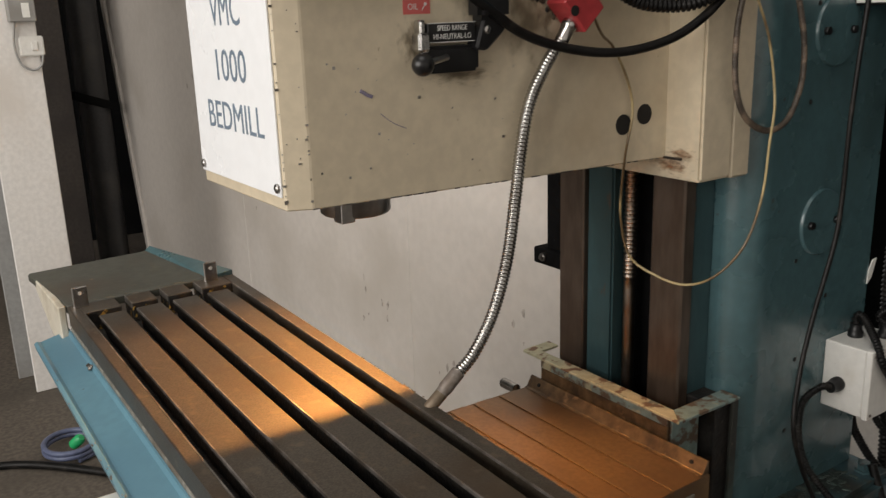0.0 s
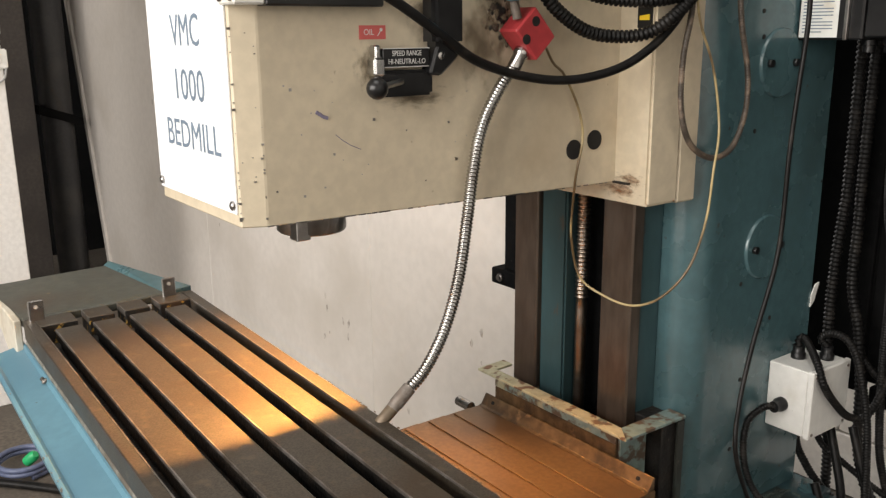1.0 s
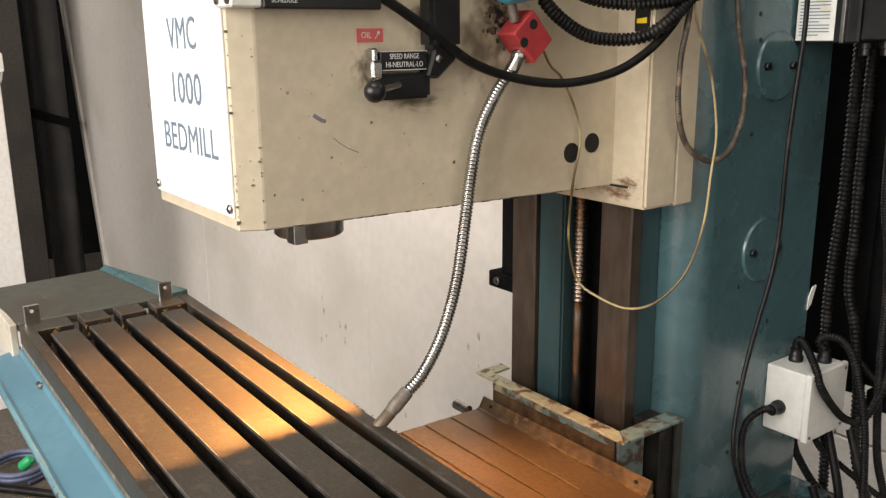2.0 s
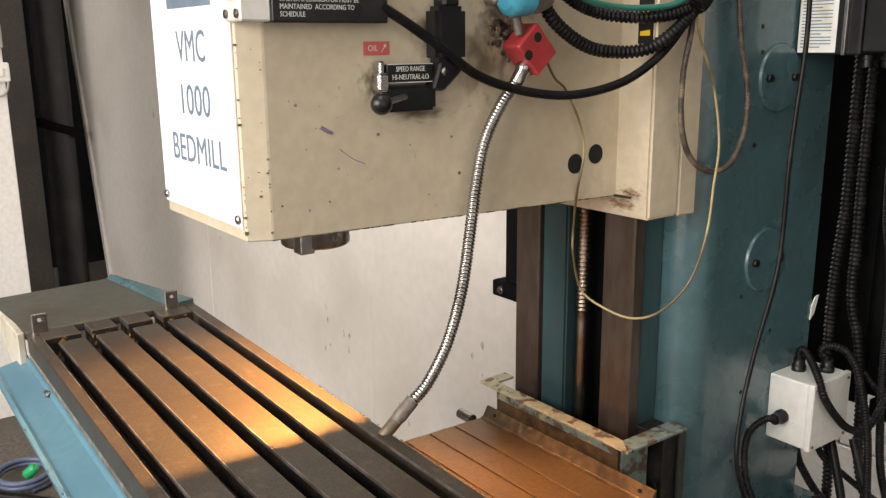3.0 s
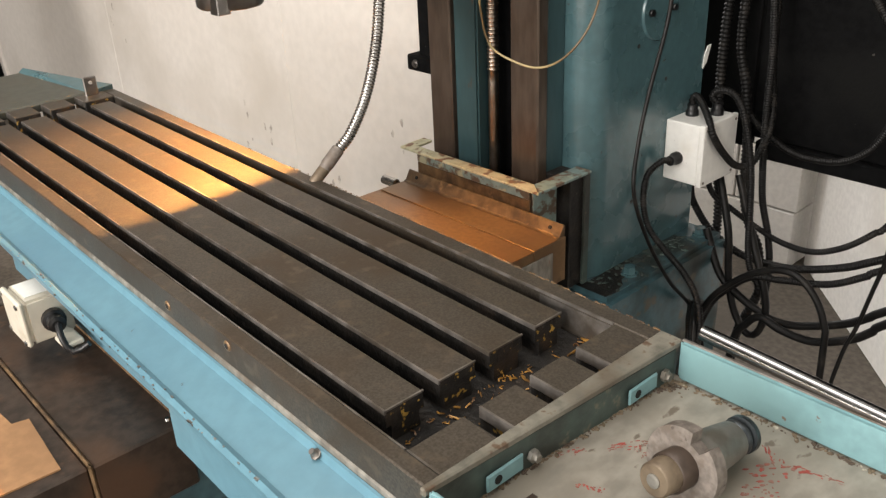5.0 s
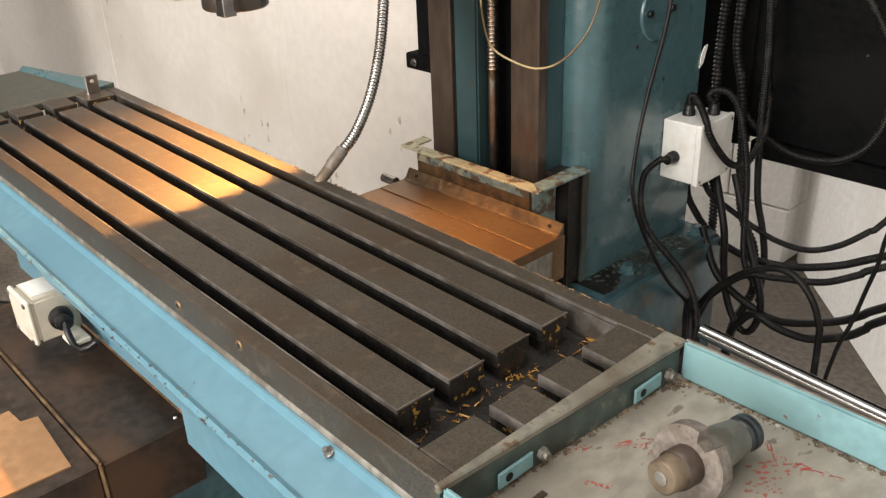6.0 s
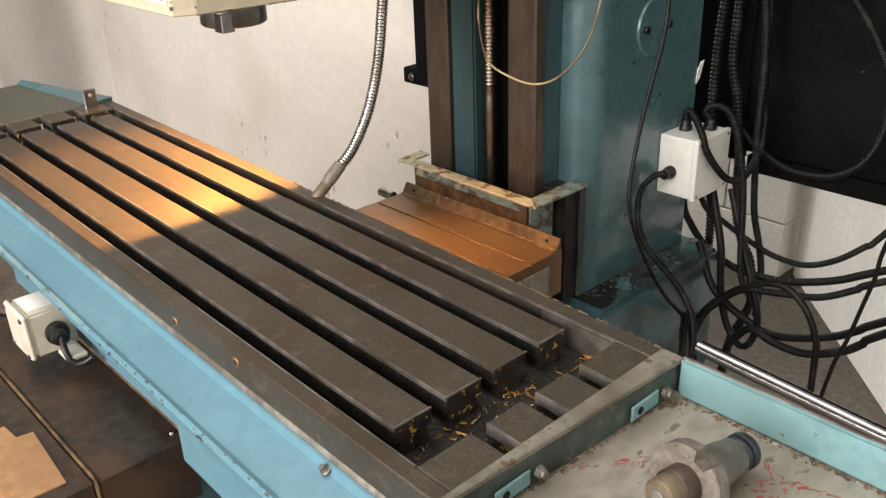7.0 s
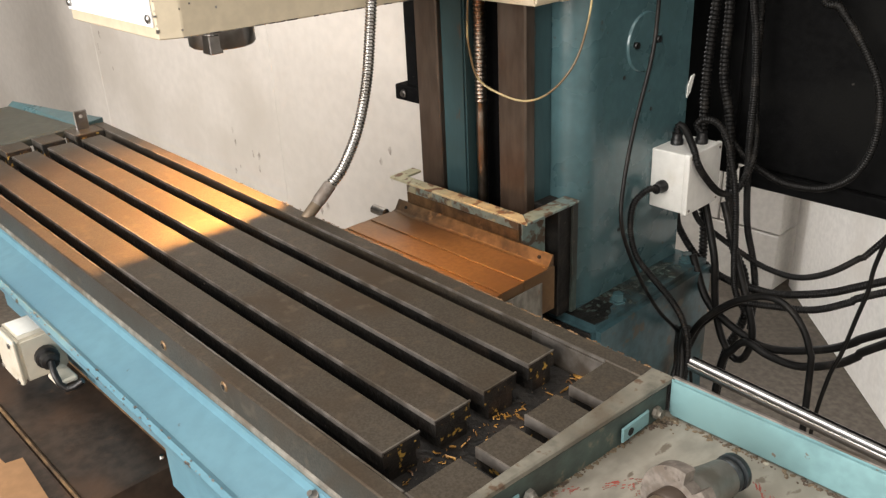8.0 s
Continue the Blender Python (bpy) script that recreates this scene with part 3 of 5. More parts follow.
# Added black block gives the unlit gap between cover and foot its darkness
part("cover_gap_shade", cube((-0.86, 0.6605, 0.12), (-0.425, 0.7515, 0.53), 0.003), GRIME_AND_SHADE, bed, "black block standing in for the dark gap behind the way cover")
part("bed_plinth", cube((-0.95, -0.6, 0.0), (-0.34, 1.2, 0.1195), 0.012, 2), TEAL, bed)

# rear way cover: nested copper-brown sheets
cover = thing("rear_way_cover", (-0.64, 0.45, 0.62), "oily copper-brown telescopic steel way cover", "way cover")
steps = [(0.20, 0.44, 0.692, -0.846), (0.40, 0.515, 0.6945, -0.840), (0.48, 0.572, 0.697, -0.834), (0.53, 0.628, 0.6995, -0.828), (0.585, 0.666, 0.702, -0.822)]
for a, b, z, xl in steps:
    bm = bmesh.new()
    box(bm, (xl, a, z - 0.0025), (-0.404 - (0.702 - z) * 0.6, b, z), 0.0008)
    box(bm, (-0.4065 - (0.702 - z) * 0.6, a, z - 0.085), (-0.404 - (0.702 - z) * 0.6, b, z - 0.002))
    box(bm, (xl, a, z - 0.085), (xl + 0.0025, b, z - 0.002))
    part("cover_sheet", bm, RUST, cover)
bm = bmesh.new()
prism(bm, [(0.645, 0.7025), (0.652, 0.7045), (0.663, 0.723), (0.666, 0.723), (0.666, 0.7025)], 0, -0.822, -0.406, 0.0006)
lipp = part("rear_flange", bm, RUST_DARK, cover, "upturned brown rear flange")
for x in (-0.432, -0.792):
    part("flange_hole", rod(bmesh.new(), (x, 0.6555, 0.7145), (x, 0.6590, 0.7125), 0.0035, 10), HOLE, lipp)
part("side_plate", cube((-0.4040, 0.30, 0.60), (-0.4005, 0.63, 0.6825), 0.001), STEEL_SIDE, cover, "worn grey steel side plate")
part("side_stud", rod(bmesh.new(), (-0.885, 0.645, 0.690), (-0.845, 0.645, 0.690), 0.010, 14), CHROME, cover, "bright steel stud")

# front way cover
fcover = thing("front_way_cover", (-0.64, -0.35, 0.62), "dark rust-brown telescopic steel way cover", "way cover")
bm = bmesh.new()
box(bm, (-0.90, -0.186, 0.60), (-0.404, -0.062, 0.70), 0.003)
part("cover_section", bm, DARK_SHEET, fcover)
bm = bmesh.new()
box(bm, (-0.905, -0.60, 0.60), (-0.412, -0.188, 0.6955), 0.003)
part("cover_section", bm, DARK_SHEET, fcover)
bm = bmesh.new()
box(bm, (-0.90, -0.1895, 0.6965), (-0.403, -0.185, 0.7025), 0.0018)
box(bm, (-0.4115, -0.1895, 0.60), (-0.403, -0.185, 0.7025), 0.0018)
part("seam_bead", bm, RUST_DARK, fcover, "rusty rolled seam")
bm = bmesh.new()
box(bm, (-0.90, -0.072, 0.700), (-0.404, -0.066, 0.705), 0.002)
part("rear_lip", bm, RUST_DARK, fcover)
part("lip_screw", lathe(bmesh.new(), (-0.425, -0.080, 0.700), (0, 0, 1), [(0, 0.004), (0.003, 0.003)], 10), CHROME, fcover)
solo("cardboard_sheet", prism(bmesh.new(), [(-0.432, -0.213), (-0.56, -0.205), (-0.565, -0.225), (-0.60, -0.228), (-0.60, -0.42), (-0.44, -0.42)], 2, 0.6957, 0.698), CARD, "torn brown cardboard lying on the dark way cover", "cardboard")

# ---- column ----
column = thing("machine_column", (-0.64, 0.95, 0), "teal painted machine column with brown steel ways", "machine column")
bm = bmesh.new()
corner = [(-0.503 + 0.047 * math.sin(radians(a)), 0.845 - 0.055 * math.cos(radians(a))) for a in range(0, 91, 9)]
prism(bm, [(-0.80, 0.79)] + corner + [(-0.456, 1.15), (-0.80, 1.15)], 2, 0.54, 2.3)
for f in bm.faces:
    f.smooth = abs(f.normal.z) < 0.5 and f.calc_center_median().x > -0.51 and f.calc_center_median().y < 0.86
part("column_body", bm, TEAL, column)
# Black plate paints the shade of the gap before the foot
part("foot_gap_shade", cube((-0.60, 0.752, 0.30), (-0.388, 0.7595, 0.528), 0.002), GRIME_AND_SHADE, column, "black plate standing in for the dark gap at the foot")
part("column_foot", cube((-0.85, 0.76, 0.10), (-0.375, 1.18, 0.54), 0.012, 2), TEAL_OILY, column)
for y in (0.88, 1.13):
    part("foot_bolt", lathe(bmesh.new(), (-0.415, y, 0.54), (0, 0, 1), [(0, 0.018), (0.004, 0.018), (0.0045, 0.013), (0.018, 0.012)], 6), TEAL, column)
for a, b in ((-0.802, -0.7395), (-0.582, -0.515)):
    part("way", cube((a, 0.715, 0.60), (b, 0.742, 2.2), 0.003), WAY, column, "brown oiled steel slideway")
    # Casting round the ways takes the teal with the head's shade in it
    part("way_root", cube((a + 0.002, 0.7425, 0.60), (b - 0.003, 0.7895, 2.2), 0.002), TEAL_HEAD_SHADE, column, "teal casting behind the slideway")
part("way_back", cube((-0.739, 0.724, 0.60), (-0.676, 0.7895, 2.2), 0.004, 2), TEAL_HEAD_SHADE, column)
# Recess back is coloured black for the shade of its depth
part("screw_recess", cube((-0.6755, 0.780, 0.60), (-0.5835, 0.7896, 2.2), 0.002), CABINET, column, "black strip standing in for the dark depth behind the lead screw")
part("recess_rib", cube((-0.608, 0.752, 0.60), (-0.596, 0.7795, 2.2), 0.003), TEAL_HEAD_SHADE, column)
bm = bmesh.new()
z, prof = 0.70, []
while z < 1.25:
    if z < 0.93:
        prof.append((z, 0.0105))
        z += 0.02
    else:
        prof += [(z, 0.0095), (z + 0.002, 0.0118), (z + 0.004, 0.0118), (z + 0.006, 0.0095)]
        z += 0.0075
lathe(bm, (-0.657, 0.748, 0), (0, 0, 1), prof, 14)
part("lead_screw", bm, SCREW, column, "oily threaded lead screw")
# angle-iron ledge round the foot of the ways
part("ledge_front", prism(bmesh.new(), [(-0.826, 0.6465), (-0.450, 0.645), (-0.484, 0.672), (-0.800, 0.672)], 2, 0.772, 0.777, 0.0008), LEDGE, column, "chipped cream angle iron ledge")
part("ledge_side", prism(bmesh.new(), [(-0.484, 0.6725), (-0.4498, 0.6455), (-0.4495, 0.792), (-0.486, 0.792)], 2, 0.772, 0.777, 0.0008), LEDGE_TEAL, column, "chipped teal angle iron ledge")
part("ledge_left", prism(bmesh.new(), [(-0.8265, 0.647), (-0.8005, 0.6725), (-0.8030, 0.714), (-0.830, 0.714)], 2, 0.772, 0.777, 0.0008), LEDGE, column, "chipped cream angle iron ledge")
part("ledge_web", cube((-0.80, 0.668, 0.744), (-0.492, 0.6725, 0.7715), 0.001), LEDGE_TEAL, column)
part("ledge_web", cube((-0.80, 0.6685, 0.715), (-0.492, 0.673, 0.7435), 0.001), RUST_DARK, column, "rusty lower edge of the ledge web")
part("ledge_web", cube((-0.4915, 0.674, 0.66), (-0.4865, 0.738, 0.7715), 0.001), LEDGE_TEAL, column)
# Web takes the darkened green for the shadow below the ledge
part("ledge_web", cube((-0.4565, 0.775, 0.545), (-0.4500, 0.790, 0.7715), 0.001), GREEN_WALL, column)
# Near-black block fills the recess and stands in for its shadow
part("ledge_shade_block", cube((-0.53, 0.742, 0.545), (-0.4575, 0.7893, 0.7712), 0.002), GRIME_AND_SHADE, column, "black block standing in for the shade under the ledge")
part("oil_pool", prism(bmesh.new(), [(-0.50, 0.773), (-0.392, 0.773), (-0.388, 0.80), (-0.398, 0.835), (-0.412, 0.85), (-0.42, 0.90), (-0.44, 0.93), (-0.4555, 0.935), (-0.4555, 0.80), (-0.50, 0.79)], 2, 0.5395, 0.5409), GRIME_AND_SHADE, column, "black oil pooled on the column foot")
rng = random.Random(17)
bm = bmesh.new()
for k in range(150):
    x, y = -0.454 + abs(rng.gauss(0, 0.028)), 0.80 + rng.random() * 0.30
    if x < -0.385:
        bmesh.ops.create_icosphere(bm, subdivisions=1, radius=0.0015 + 0.005 * rng.random() ** 2, matrix=Matrix.Translation((x, y, 0.5402)) @ Matrix.Rotation(rng.random() * 3, 4, "Z") @ Matrix.Diagonal((1.8, 1.0, 0.45, 1)))
tagged(part("foot_deposit", bm, GREEN_WALL, column, "oily dirt on the column foot"), kind="stuff")
for z in (1.348, 1.037):
    plug = part("cover_disc", lathe(bmesh.new(), (-0.4565, 0.985, z), (1, 0, 0), [(0, 0.0565), (0.0035, 0.0565), (0.0055, 0.0545)], 48), TEAL, column, "round teal cover disc with two screws")
    for dy in (-0.036, 0.036):
        part("disc_screw", rod(bmesh.new(), (-0.4512, 0.985 + dy, z), (-0.444, 0.985 + dy, z), 0.0068, 6), BLACK, plug)
for y, z in ((0.93, 1.43), (0.935, 1.39), (0.93, 1.24), (0.925, 0.98), (0.945, 0.80), (0.93, 0.67), (1.02, 0.90)):
    part("tapped_hole", rod(bmesh.new(), (-0.4562, y, z), (-0.4552, y, z), 0.004, 10), HOLE, column)
# dark guide bar on the flank towards the wall
bar = thing("counterweight_guide", (-1.05, 0.96, 0.84), "black steel guide bar with a bolted end bracket", "machine part")
part("guide_bar", cube((-1.084, 0.93, 0.86), (-0.96, 0.99, 2.2), 0.003), CABINET, bar)
brk = part("end_bracket", cube((-1.109, 0.912, 0.836), (-0.955, 0.992, 0.873), 0.003), CABINET, bar)
part("bracket_bolt", lathe(bmesh.new(), (-1.074, 0.912, 0.855), (0, -1, 0), [(0, 0.010), (0.005, 0.010), (0.006, 0.006), (0.010, 0.006)], 8), DARK_STEEL, brk)

# ---- milling head ----
head = thing("milling_unit", (-0.64, 0.35, 1.15), "cream painted milling head with chipped edges and a white sign", "milling head")
bm = bmesh.new()
prism(bm, [(-0.776, 0.060), (-0.521, 0.060), (-0.51, 0.088), (-0.51, 0.662), (-0.785, 0.662), (-0.785, 0.078)], 2, 1.188, 1.85, 0.0015)
for v in bm.verts:
    if v.co.z < 1.3:
        v.co.z -= 0.010 * (v.co.y - 0.06) / 0.6
part("head_body", bm, CREAM, head)
part("slide_block", cube((-0.86, 0.66, 1.148), (-0.445, 0.728, 1.9), 0.004, 2), CREAM, head)
part("slide_gib", cube((-0.86, 0.7295, 1.146), (-0.446, 0.772, 1.9), 0.003), CREAM, head)
for y, z in ((0.571, 1.235), (0.613, 1.246)):
    part("round_port", rod(bmesh.new(), (-0.5105, y, z), (-0.5088, y, z), 0.0145, 24), HOLE, head, "dark round opening")
bm = bmesh.new()
lathe(bm, (-0.645, 0.235, 1.187), (0, 0, -1), [(0, 0.072), (0.010, 0.072), (0.012, 0.069)], 48)
part("spindle_flange", bm, DARK_STEEL, head, "dark steel flange round the spindle")
bm = bmesh.new()
lathe(bm, (-0.645, 0.213, 1.178), (0, 0, -1), [(0, 0.047), (0.032, 0.047), (0.035, 0.044), (0.0355, 0.022), (0.014, 0.02)], 48)
spindle = part("spindle_nose", bm, DARK_STEEL, head, "dark ground steel spindle nose")
part("drive_key", cube((-0.628, 0.171, 1.139), (-0.606, 0.191, 1.165), 0.001), DARK_STEEL, spindle)
sign = part("sign_plate", cube((-0.7765, 0.0572, 1.203), (-0.5255, 0.0598, 1.60), 0.0006), WHITE, head, "white enamelled sign plate with slate blue lettering")
for text, z, h, w in (("VMC", 1.405, 0.053, 0.092), ("1000", 1.341, 0.053, 0.092), ("BEDMILL", 1.2805, 0.049, 0.172)):
    lettering("sign_letters", text, h, Matrix.Translation((-0.645, 0.0570, z)) @ FRONT, INK, sign, 0.0003, w)
part("brand_bar", cube((-0.715, 0.0566, 1.452), (-0.575, 0.0573, 1.482), 0.0), INK, sign, "slate blue bar")
for x, z in ((-0.767, 1.213), (-0.532, 1.213)):
    part("sign_screw", lathe(bmesh.new(), (x, 0.0575, z), (0, -1, 0), [(0, 0.0055), (0.003, 0.0055), (0.0045, 0.003)], 12), DARK_STEEL, sign)
# paint chips along the chamfer and flank
rng = random.Random(4)
bm = bmesh.new()
for k in range(38):
    u = rng.random()
    z = 1.196 + rng.random() ** 1.4 * 0.23
    e = rng.choice((0.02, 0.98, rng.random()))
    x, y = -0.521 + 0.011 * e, 0.060 + 0.028 * e
    s = 0.0004 + 0.0008 * rng.random() ** 2
    box(bm, (x - s * 1.4, y - s * 1.8, z - s), (x + s * 1.1, y + s * 0.9, z + s * (0.6 + u)))
for k in range(26):
    y, z = 0.10 + rng.random() * 0.3, 1.20 + rng.random() * 0.16
    s = 0.0006 + 0.0014 * rng.random() ** 2
    box(bm, (-0.5105, y - s, z - s), (-0.5096, y + s, z + s))
for k in range(60):
    y = 0.09 + rng.random() * 0.56
    s = 0.0006 + 0.0012 * rng.random()
    zb = 1.188 - 0.010 * (y - 0.06) / 0.6
    box(bm, (-0.5106, y - s * 2.5, zb), (-0.5094, y + s * 2, zb + s))
tagged(part("paint_chips", bm, DARK_STEEL, head, "dark chips in the cream paint"), kind="stuff")
bm = bmesh.new()
tube(bm, [(-0.5098, 0.155, 1.314), (-0.5098, 0.162, 1.309), (-0.5098, 0.170, 1.306)], 0.0022, 6)
tube(bm, [(-0.5101, 0.180, 1.286), (-0.5101, 0.196, 1.274), (-0.5101, 0.214, 1.266)], 0.0005, 6)
part("pen_mark", bm, PENCIL, head, "violet pen mark and scratch")

STAIN = {}


def stain(parent, at, turn, size, color, tone, tone_depth=0.6):
    """A soft-edged oil or rust stain lying on a painted face."""
    if tone not in STAIN:
        m = bpy.data.materials.new(tone)
        m.use_nodes = True
        n, l = m.node_tree.nodes, m.node_tree.links
        bsdf = n["Principled BSDF"]
        bsdf.inputs["Base Color"].default_value = (*color, 1)
        bsdf.inputs["Roughness"].default_value = 0.5
        tex, length = n.new("ShaderNodeTexCoord"), n.new("ShaderNodeVectorMath")
        length.operation = "LENGTH"
        l.new(tex.outputs["Object"], length.inputs[0])
        nz = n.new("ShaderNodeTexNoise")
        nz.inputs["Scale"].default_value, nz.inputs["Detail"].default_value = 3.2, 7.0
        l.new(tex.outputs["Object"], nz.inputs["Vector"])
        sub = n.new("ShaderNodeMath")
        sub.operation = "MULTIPLY_ADD"
        sub.inputs[1].default_value, sub.inputs[2].default_value = -0.55, 0.30
        l.new(length.outputs["Value"], sub.inputs[0])
        add = n.new("ShaderNodeMath")
        l.new(sub.outputs[0], add.inputs[0])
        l.new(nz.outputs["Fac"], add.inputs[1])
        r = n.new("ShaderNodeMapRange")
        r.interpolation_type = "SMOOTHSTEP"
        r.inputs["From Min"].default_value, r.inputs["From Max"].default_value, r.inputs["To Max"].default_value = 0.34, 0.86, tone_depth
        l.new(add.outputs[0], r.inputs["Value"])
        l.new(r.outputs["Result"], bsdf.inputs["Alpha"])
        STAIN[tone] = m
    bm = bmesh.new()
    bm.faces.new([bm.verts.new((math.cos(2 * math.pi * k / 24), math.sin(2 * math.pi * k / 24), 0)) for k in range(24)])
    ob = new("oil_stain", mesh_of("oil_stain", bm, STAIN[tone]))
    ob.parent = parent
    ob.matrix_parent_inverse = Matrix.Translation(-parent.location)
    ob.matrix_basis = Matrix.Translation(at) @ turn @ Matrix.Diagonal((size[0], size[1], 1, 1))
    ob["label"] = "soft brown oil stain"
    return ob


OIL, RUSTY = (0.10, 0.065, 0.03), (0.22, 0.10, 0.04)
for y, z, sy, sz, tone in ((0.318, 1.42, 0.045, 0.055, "brown_oil_film"), (0.29, 1.325, 0.07, 0.022, "brown_oil_film"), (0.228, 1.362, 0.028, 0.04, "brown_oil_film"), (0.452, 1.415, 0.045, 0.055, "brown_oil_film"), (0.425, 1.44, 0.045, 0.035, "brown_oil_film"), (0.40, 1.39, 0.07, 0.09, "brown_oil_film")):
    stain(head, (-0.5096 + 0.00004 * sy / 0.01, y, z), FLANK, (sy, sz), OIL, tone)
for x, z, sx, sz in ((-0.48, 1.185, 0.035, 0.016), (-0.50, 1.168, 0.05, 0.02)):
    stain(head, (x, 0.6594, z), FRONT, (sx, sz), RUSTY, "rust_bloom", 0.7)

# indicator box and instruction plate at the top of the head
panel = thing("instruction_plate", (-0.50, 0.16, 1.431), "black instruction box with engraved white lines on the milling head", "control box")
part("box_body", cube((-0.5095, 0.088, 1.431), (-0.484, 0.236, 1.62), 0.002), BLACK, panel)
for text, z, w in (("3.FILTER & LUBRICATOR MUST BE", 1.4555, 0.098), ("MAINTAINED  ACCORDING TO", 1.4475, 0.092), ("SCHEDULE", 1.4395, 0.030)):
    lettering("engraved_line", text, 0.0078, Matrix.Translation((-0.4838, 0.098 + w / 2, z)) @ FLANK, LETTER, panel, 0.0002, w)
part("plate_hole", rod(bmesh.new(), (-0.4845, 0.195, 1.445), (-0.4835, 0.195, 1.445), 0.006, 16), HOLE, panel)
ind = thing("indicator_box", (-0.505, 0.075, 1.431), "white indicator box with a red lamp on the head corner", "indicator")
part("box_body", cube((-0.526, 0.052, 1.432), (-0.484, 0.0875, 1.60), 0.002), BOXWHITE, ind)
part("red_lens", lathe(bmesh.new(), (-0.504, 0.052, 1.468), (0, -1, 0), [(0, 0.014), (0.004, 0.014), (0.010, 0.009), (0.011, 0.002)], 20), RED, ind)
for x in (-0.519, -0.491):
    part("box_screw", lathe(bmesh.new(), (x, 0.052, 1.440), (0, -1, 0), [(0, 0.005), (0.002, 0.005), (0.003, 0.002)], 10), DARK_STEEL, ind)

# oil sticker
st = thing("oil_sticker", (-0.51, 0.235, 1.40), "small faded red oil sticker on the cream paint", "sticker")
part("sticker_face", cube((-0.5099, 0.216, 1.3945), (-0.5093, 0.2525, 1.4105), 0.0), PINK, st)
lettering("sticker_text", "OIL", 0.010, Matrix.Translation((-0.5092, 0.229, 1.4025)) @ FLANK, LETTER, st, 0.0001, 0.014)
bm = bmesh.new()
tube(bm, [(-0.5091, 0.241, 1.3985), (-0.5091, 0.2445, 1.402), (-0.5091, 0.2465, 1.406)], 0.0005, 5)
lathe(bm, (-0.5092, 0.246, 1.4055), (1, 0, 0), [(0, 0.002), (0.0003, 0.002)], 10)
part("sticker_mark", bm, LETTER, st)

# speed range lever
lever = thing("speed_range_lever", (-0.5, 0.27, 1.33), "black speed range lever with ball knob and engraved plate", "gear lever")
part("back_plate", cube((-0.5095, 0.232, 1.327), (-0.494, 0.312, 1.358), 0.004, 2), BLACK, lever)
rp = part("range_plate", cube((-0.5095, 0.238, 1.3625), (-0.4935, 0.305, 1.3835), 0.0008), BLACK, lever, "black plate with pale engraved words")
lettering("plate_text", "SPEED RANGE", 0.0088, Matrix.Translation((-0.4933, 0.272, 1.3778)) @ FLANK, LETTER, rp, 0.0002, 0.042)
lettering("plate_text", "HI-NEUTRAL-LO", 0.0088, Matrix.Translation((-0.4933, 0.272, 1.3683)) @ FLANK, LETTER, rp, 0.0002, 0.053)
bm = bmesh.new()
box(bm, (-0.4936, 0.238, 1.3833), (-0.4930, 0.305, 1.3842))
box(bm, (-0.4936, 0.238, 1.3618), (-0.4930, 0.305, 1.3627))
part("plate_border", bm, LETTER, rp)
bm = bmesh.new()
bmesh.ops.create_uvsphere(bm, u_segments=28, v_segments=16, radius=0.0128, matrix=Matrix.Translation((-0.468, 0.213, 1.340)))
for f in bm.faces:
    f.smooth = True
part("ball_knob", bm, BLACK, lever, "glossy black ball knob")
part("lever_arm", rod(bmesh.new(), (-0.472, 0.220, 1.341), (-0.492, 0.262, 1.345), 0.004, 12), DARK_STEEL, lever)
bm = bmesh.new()
box(bm, (-0.509, 0.224, 1.352), (-0.490, 0.240, 1.374), 0.003)
box(bm, (-0.509, 0.228, 1.372), (-0.494, 0.236, 1.388), 0.002)
part("pivot_bracket", bm, CHROME, lever, "stained bright pivot bracket")
bm = bmesh.new()
box(bm, (-0.5095, 0.303, 1.385), (-0.480, 0.350, 1.452), 0.006, 2)
box(bm, (-0.5095, 0.316, 1.450), (-0.484, 0.342, 1.60), 0.004)
part("valve_body", bm, BLACK, lever)
bm = bmesh.new()
prism(bm, [(0.300, 1.352), (0.318, 1.350), (0.345, 1.372), (0.350, 1.388), (0.312, 1.388)], 0, -0.509, -0.486, 0.003)
part("valve_link", bm, BLACK, lever)
part("link_screw", lathe(bmesh.new(), (-0.486, 0.316, 1.374), (1, 0, 0), [(0, 0.005), (0.003, 0.005), (0.004, 0.002)], 10), CHROME, lever)
part("lever_slot", cube((-0.4945, 0.245, 1.339), (-0.4932, 0.262, 1.345)), HOLE, lever)
part("red_tab", cube((-0.509, 0.350, 1.408), (-0.495, 0.356, 1.418), 0.001), RED, lever)

# lubricator bowl
lub = thing("lubricator", (-0.49, 0.43, 1.44), "sky blue lubricator bowl with an oily steel cap", "lubricator")
part("bowl", lathe(bmesh.new(), (-0.472, 0.400, 1.468), (0.1, 1, 0.12), [(0, 0.020), (0.004, 0.028), (0.012, 0.031), (0.034, 0.031), (0.036, 0.027)], 28), LUBE, lub)
part("cap", lathe(bmesh.new(), (-0.468, 0.436, 1.472), (0.1, 1, 0.12), [(0, 0.029), (0.012, 0.030), (0.026, 0.026), (0.032, 0.016), (0.036, 0.010)], 24), TOOL, lub)
part("mount", cube((-0.5095, 0.395, 1.455), (-0.485, 0.425, 1.56), 0.004), TOOL, lub)
part("drip_nipple", rod(bmesh.new(), (-0.480, 0.428, 1.442), (-0.480, 0.434, 1.418), 0.006, 12), TOOL, lub)

